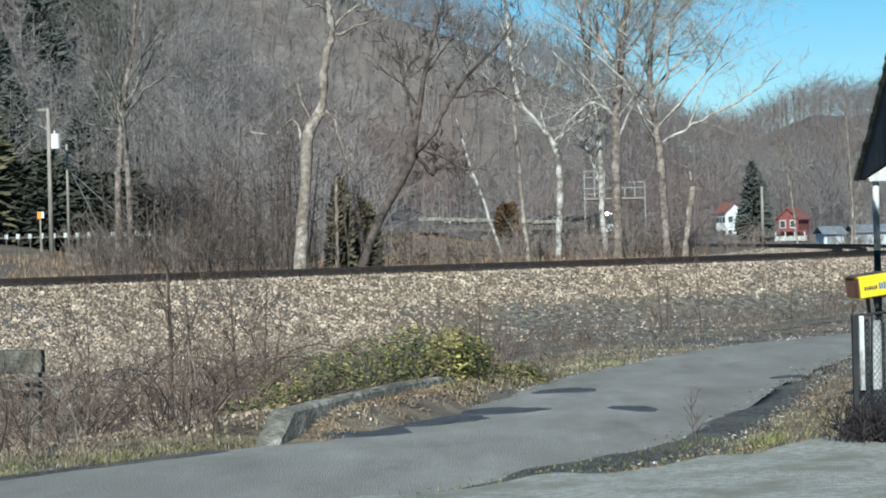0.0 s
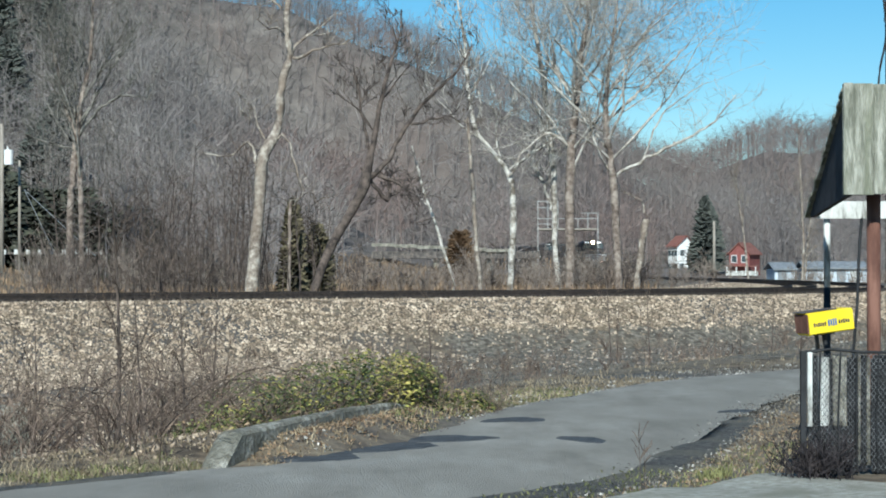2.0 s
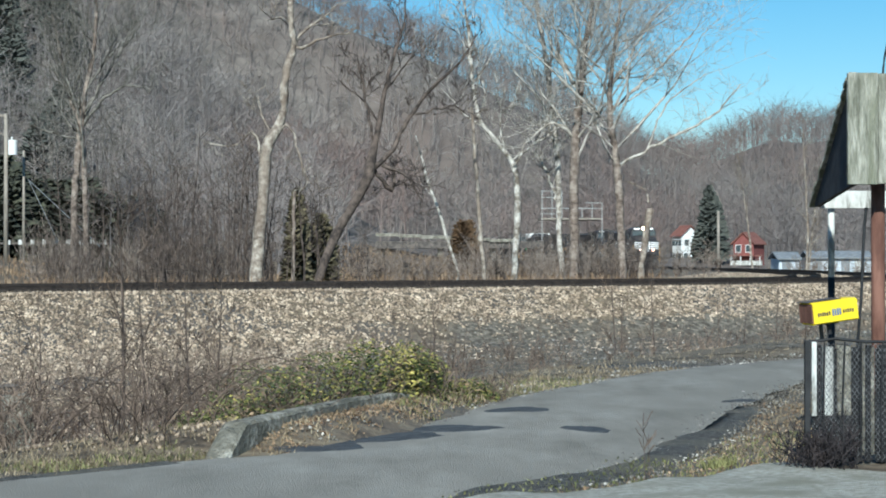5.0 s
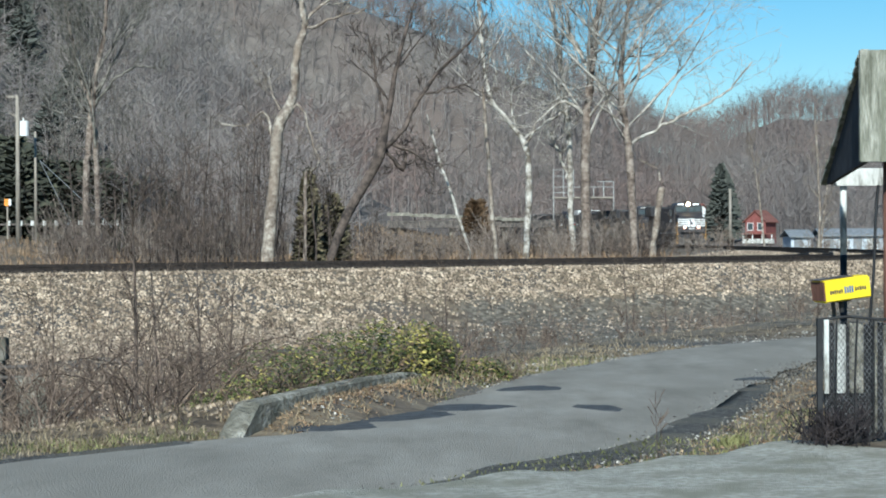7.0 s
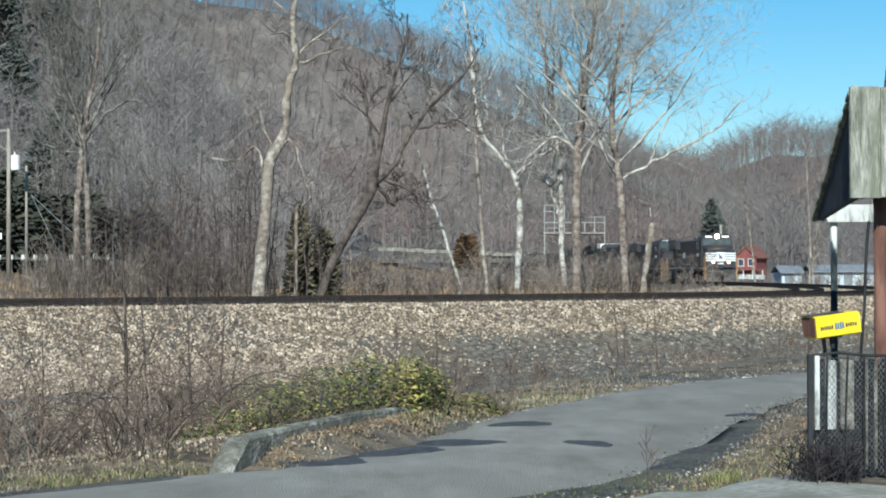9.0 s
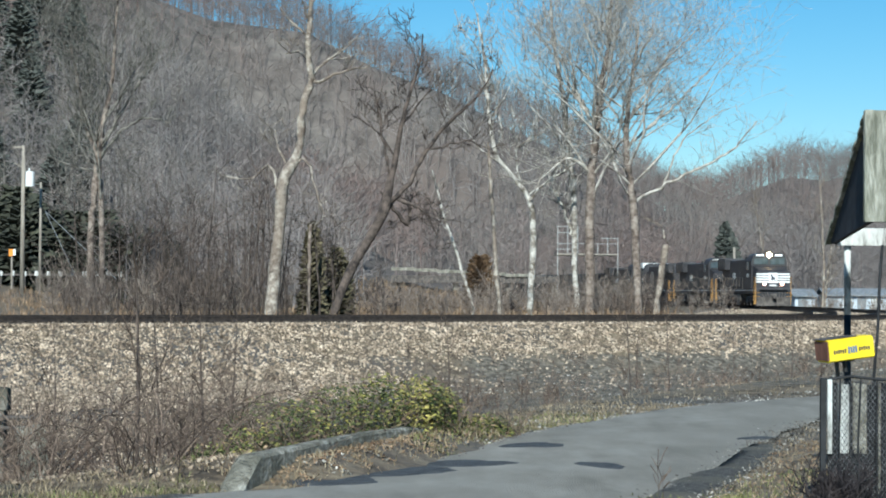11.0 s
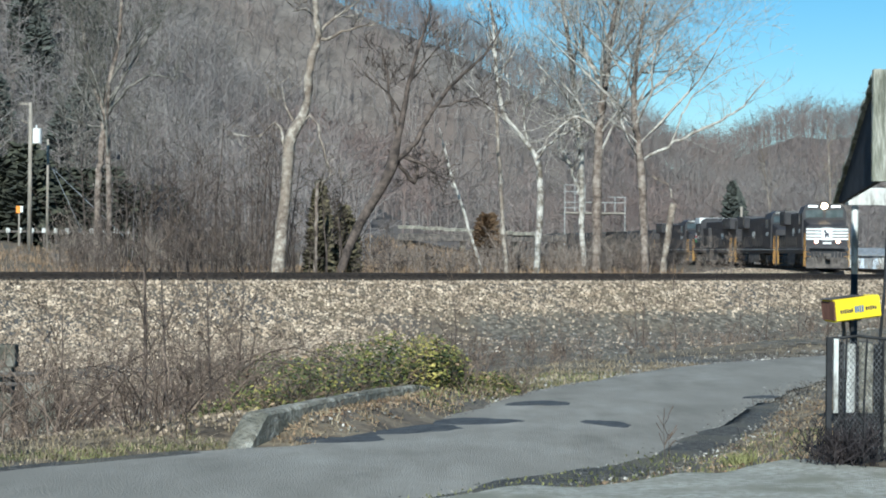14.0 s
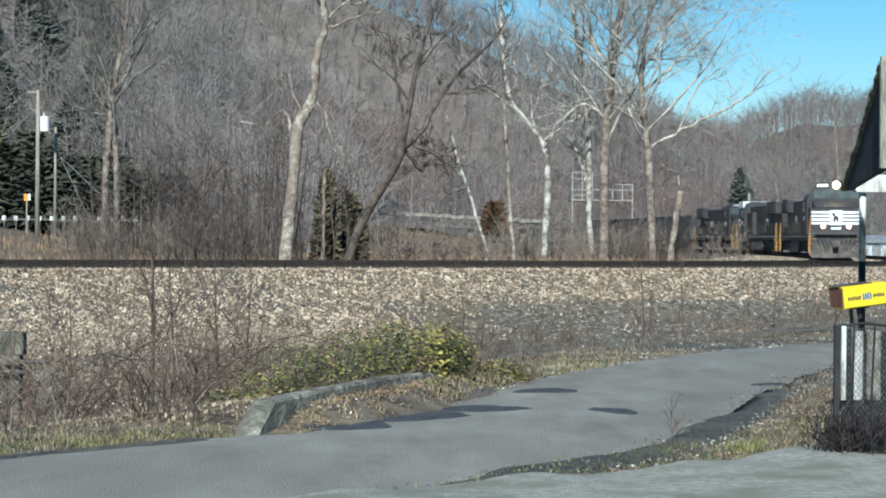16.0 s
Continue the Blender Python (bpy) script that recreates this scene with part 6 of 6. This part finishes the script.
    part("exhaust_stack", boxes((-0.3, 0.3, -12.6, -11.5, 4.15, 4.5), bevel=0.03), "steel_dark", hood)
    for k in range(9):
        y = -9.0 - k * 0.85
        for xx in (-0.955, 0.955):
            part("hood_door", boxes((xx - 0.01, xx + 0.01, y - 0.8, y, 1.75, 3.55)), "train_black", hood)
    for xx in (-0.976, 0.976):
        for q in range(2):
            part("side_emblem", boxes((xx - 0.009, xx + 0.009, -15.0 + q * 0.75, -14.4 + q * 0.75, 2.45, 3.0)), "white_worn", hood, "worn white lettering block")
    bm = bmesh.new()
    prism(bm, [(-14.2, 1.2), (-8.6, 1.2), (-8.6, 0.55), (-8.9, 0.3), (-13.9, 0.3), (-14.2, 0.55)], "x", -1.42, 1.42)
    part("fuel_tank", bm, "steel_dusty", root, "dusty fuel tank")
    for yc in (-4.3, -18.0):
        bm = boxes((-1.2, -1.05, yc - 2.2, yc + 2.2, 0.5, 0.95), (1.05, 1.2, yc - 2.2, yc + 2.2, 0.5, 0.95), bevel=0.04)
        for k in (-1.75, 0, 1.75):
            box(bm, -1.28, -1.06, yc + k - 0.22, yc + k + 0.22, 0.35, 0.85, bevel=0.03)
            box(bm, 1.06, 1.28, yc + k - 0.22, yc + k + 0.22, 0.35, 0.85, bevel=0.03)
        truck = part("truck", bm, "steel_dark", root)
        for k in (-1.75, 0, 1.75):
            wheelset(truck, yc + k)
    bm = bmesh.new()                                     # pilot plate and plow
    prism(bm, [(-1.45, 0.12), (1.45, 0.12), (1.45, 0.72), (1.2, 0.86), (-1.2, 0.86), (-1.45, 0.72)], "y", -0.75, -0.55)
    for v in bm.verts:
        if v.co.z < 0.5 and v.co.y > -0.6:
            v.co.y += 0.25 * (1 - abs(v.co.x) / 1.6)
    part("plow", bm, "steel_dark", root, "grimy steel plow")
    part("end_plate", boxes((-1.4, 1.4, -0.86, -0.78, 0.8, 1.45), bevel=0.02), "train_black", root, "black pilot plate")
    part("anticlimber", boxes((-1.2, 1.2, -0.82, -0.5, 1.46, 1.6), bevel=0.02), "train_black", root)
    bm = boxes((-0.16, 0.16, -0.6, 0.02, 0.72, 1.0), bevel=0.04)
    box(bm, -0.25, 0.25, -0.75, -0.5, 0.6, 1.15)
    for s in (-1.0, -0.75, -0.5, 0.5, 0.75, 1.0):
        rod(bm, (s, -0.7, 1.25), (s * 0.9, -0.42, 0.85), 0.03, n=6)
        rod(bm, (s * 0.9, -0.42, 0.85), (s * 0.8, -0.46, 0.5), 0.03, n=6)
    part("coupler", bm, "steel_dark", root)
    for yy, f in ((-0.9, 1), (-21.4, -1)):
        for s in (-1, 1):
            bm = bmesh.new()
            for k in range(4):
                a, b = sorted((s * 1.12, s * 1.52))
                box(bm, a, b, yy - 0.12, yy + 0.12, 0.3 + k * 0.3, 0.35 + k * 0.3)
            box(bm, s * 1.5 - 0.03, s * 1.5 + 0.03, yy + f * 0.13 - 0.03, yy + f * 0.13 + 0.03, 0.25, 1.58)
            box(bm, s * 1.5 - 0.03, s * 1.5 + 0.03, yy - f * 0.55 - 0.03, yy - f * 0.55 + 0.03, 0.25, 1.58)
            rod(bm, (s * 1.5, yy + f * 0.13, 1.5), (s * 1.5, yy + f * 0.13, 2.5), 0.024, n=6)
            rod(bm, (s * 1.5, yy - f * 0.5, 1.5), (s * 1.5, yy - f * 0.5, 2.5), 0.024, n=6)
            rod(bm, (s * 1.5, yy + f * 0.13, 2.5), (s * 1.5, yy - f * 0.5, 2.5), 0.035, n=6)
            part("step", bm, "yellow_rail", root, "yellow-painted steps and grab rails")
    bm = bmesh.new()
    for s in (-1.47, 1.47):
        rod(bm, (s, -20.8, 2.55), (s, -5.6, 2.55), 0.022, n=5)
        for k in range(11):
            rod(bm, (s, -5.7 - k * 1.5, 1.55), (s, -5.7 - k * 1.5, 2.55), 0.02, n=5)
    part("handrail", bm, "steel_dark", root)
    return root


def hopper(label):
    """A dark coal hopper car, 16 m long, front coupler at y = 0."""
    root = tagged(empty("hopper_car"), label, "rail car", group="hopper cars of the train", kind="thing")
    bm = bmesh.new()
    prism(bm, [(-0.6, 1.2), (-0.6, 3.5), (-15.2, 3.5), (-15.2, 1.2), (-13, 0.6), (-2.8, 0.6)], "x", -1.5, 1.5)
    part("body", bm, "train_black", root)
    part("coal_load", boxes((-1.35, 1.35, -14.9, -0.9, 3.4, 3.75), bevel=0.15), "asphalt_dark", root)
    for k in range(12):
        for s in (-1.5, 1.5):
            part("rib", boxes((s - 0.06, s + 0.06, -1.2 - k * 1.2, -1.05 - k * 1.2, 1.1, 3.5)), "train_black", root)
    for yc in (-2.4, -13.4):
        tr_ = part("truck", boxes((-1.2, -1.0, yc - 1.2, yc + 1.2, 0.4, 0.8), (1.0, 1.2, yc - 1.2, yc + 1.2, 0.4, 0.8), bevel=0.04), "steel_dark", root)
        for k in (-0.9, 0.9):
            wheelset(tr_, yc + k, 0.45)
    return root


train = [(locomotive("black diesel freight locomotive with white nose bands and lit headlights"), 22.3, False),
         (locomotive("black diesel freight locomotive trailing in the train", False, False), 22.3, False),
         (locomotive("black diesel freight locomotive running cab-rearward", False, False), 22.3, True),
         (locomotive("black diesel freight locomotive at the end of the engines", False, False), 22.3, False)]
# painted panel and white roof at the rear cab of the third engine
third = train[2][0]
part("cab_roof", boxes((-1.56, 1.56, -5.0, -2.58, 4.05, 4.66), bevel=0.06), "white", third, "white-painted cab roof")
for side in (-1, 1):
    for off, z0, z1, mat in ((1.554, 2.2, 3.1, "white"), (1.566, 2.2, 2.5, "sign_green"), (1.566, 2.65, 2.85, "amber")):
        part("cab_panel", boxes((side * off - 0.006, side * off + 0.006, -3.3, -2.7, z0, z1)), mat, third)
for k in range(4):
    train.append((hopper("dark coal hopper car with ribbed sides"), 15.8, False))

ARC = np.concatenate([[0], np.cumsum(np.linalg.norm(np.diff(FAR_TRACK, axis=0), axis=1))])


def on_track(s):
    return Vector((np.interp(s, ARC, FAR_TRACK[:, 0]), np.interp(s, ARC, FAR_TRACK[:, 1]), RAIL_TOP))


FRONT_END = float(ARC[int(np.argmin(np.abs(FAR_TRACK[:, 1] - 110.3) + 1000 * (FAR_TRACK[:, 0] < 10)))])
SPEED = 9.7


def vehicle_pose(front, length, reverse):
    a, b = on_track(front + 0.19 * length), on_track(front + 0.81 * length)
    d = (a - b).normalized()
    mid = (a + b) / 2
    p = mid + d * length * (-0.5 if reverse else 0.5)
    yaw = math.degrees(math.atan2(-d.x, d.y)) + (180 if reverse else 0)
    return pose(p.x, p.y, p.z, 0, 0, yaw)


def motions():
    offset = 0.0
    for ob, length, reverse in train:
        walk(ob, [(i * 0.5, vehicle_pose(FRONT_END + SPEED * (16 - i * 0.5) + offset, length, reverse)) for i in range(33)])
        offset += length + 0.35


motions()
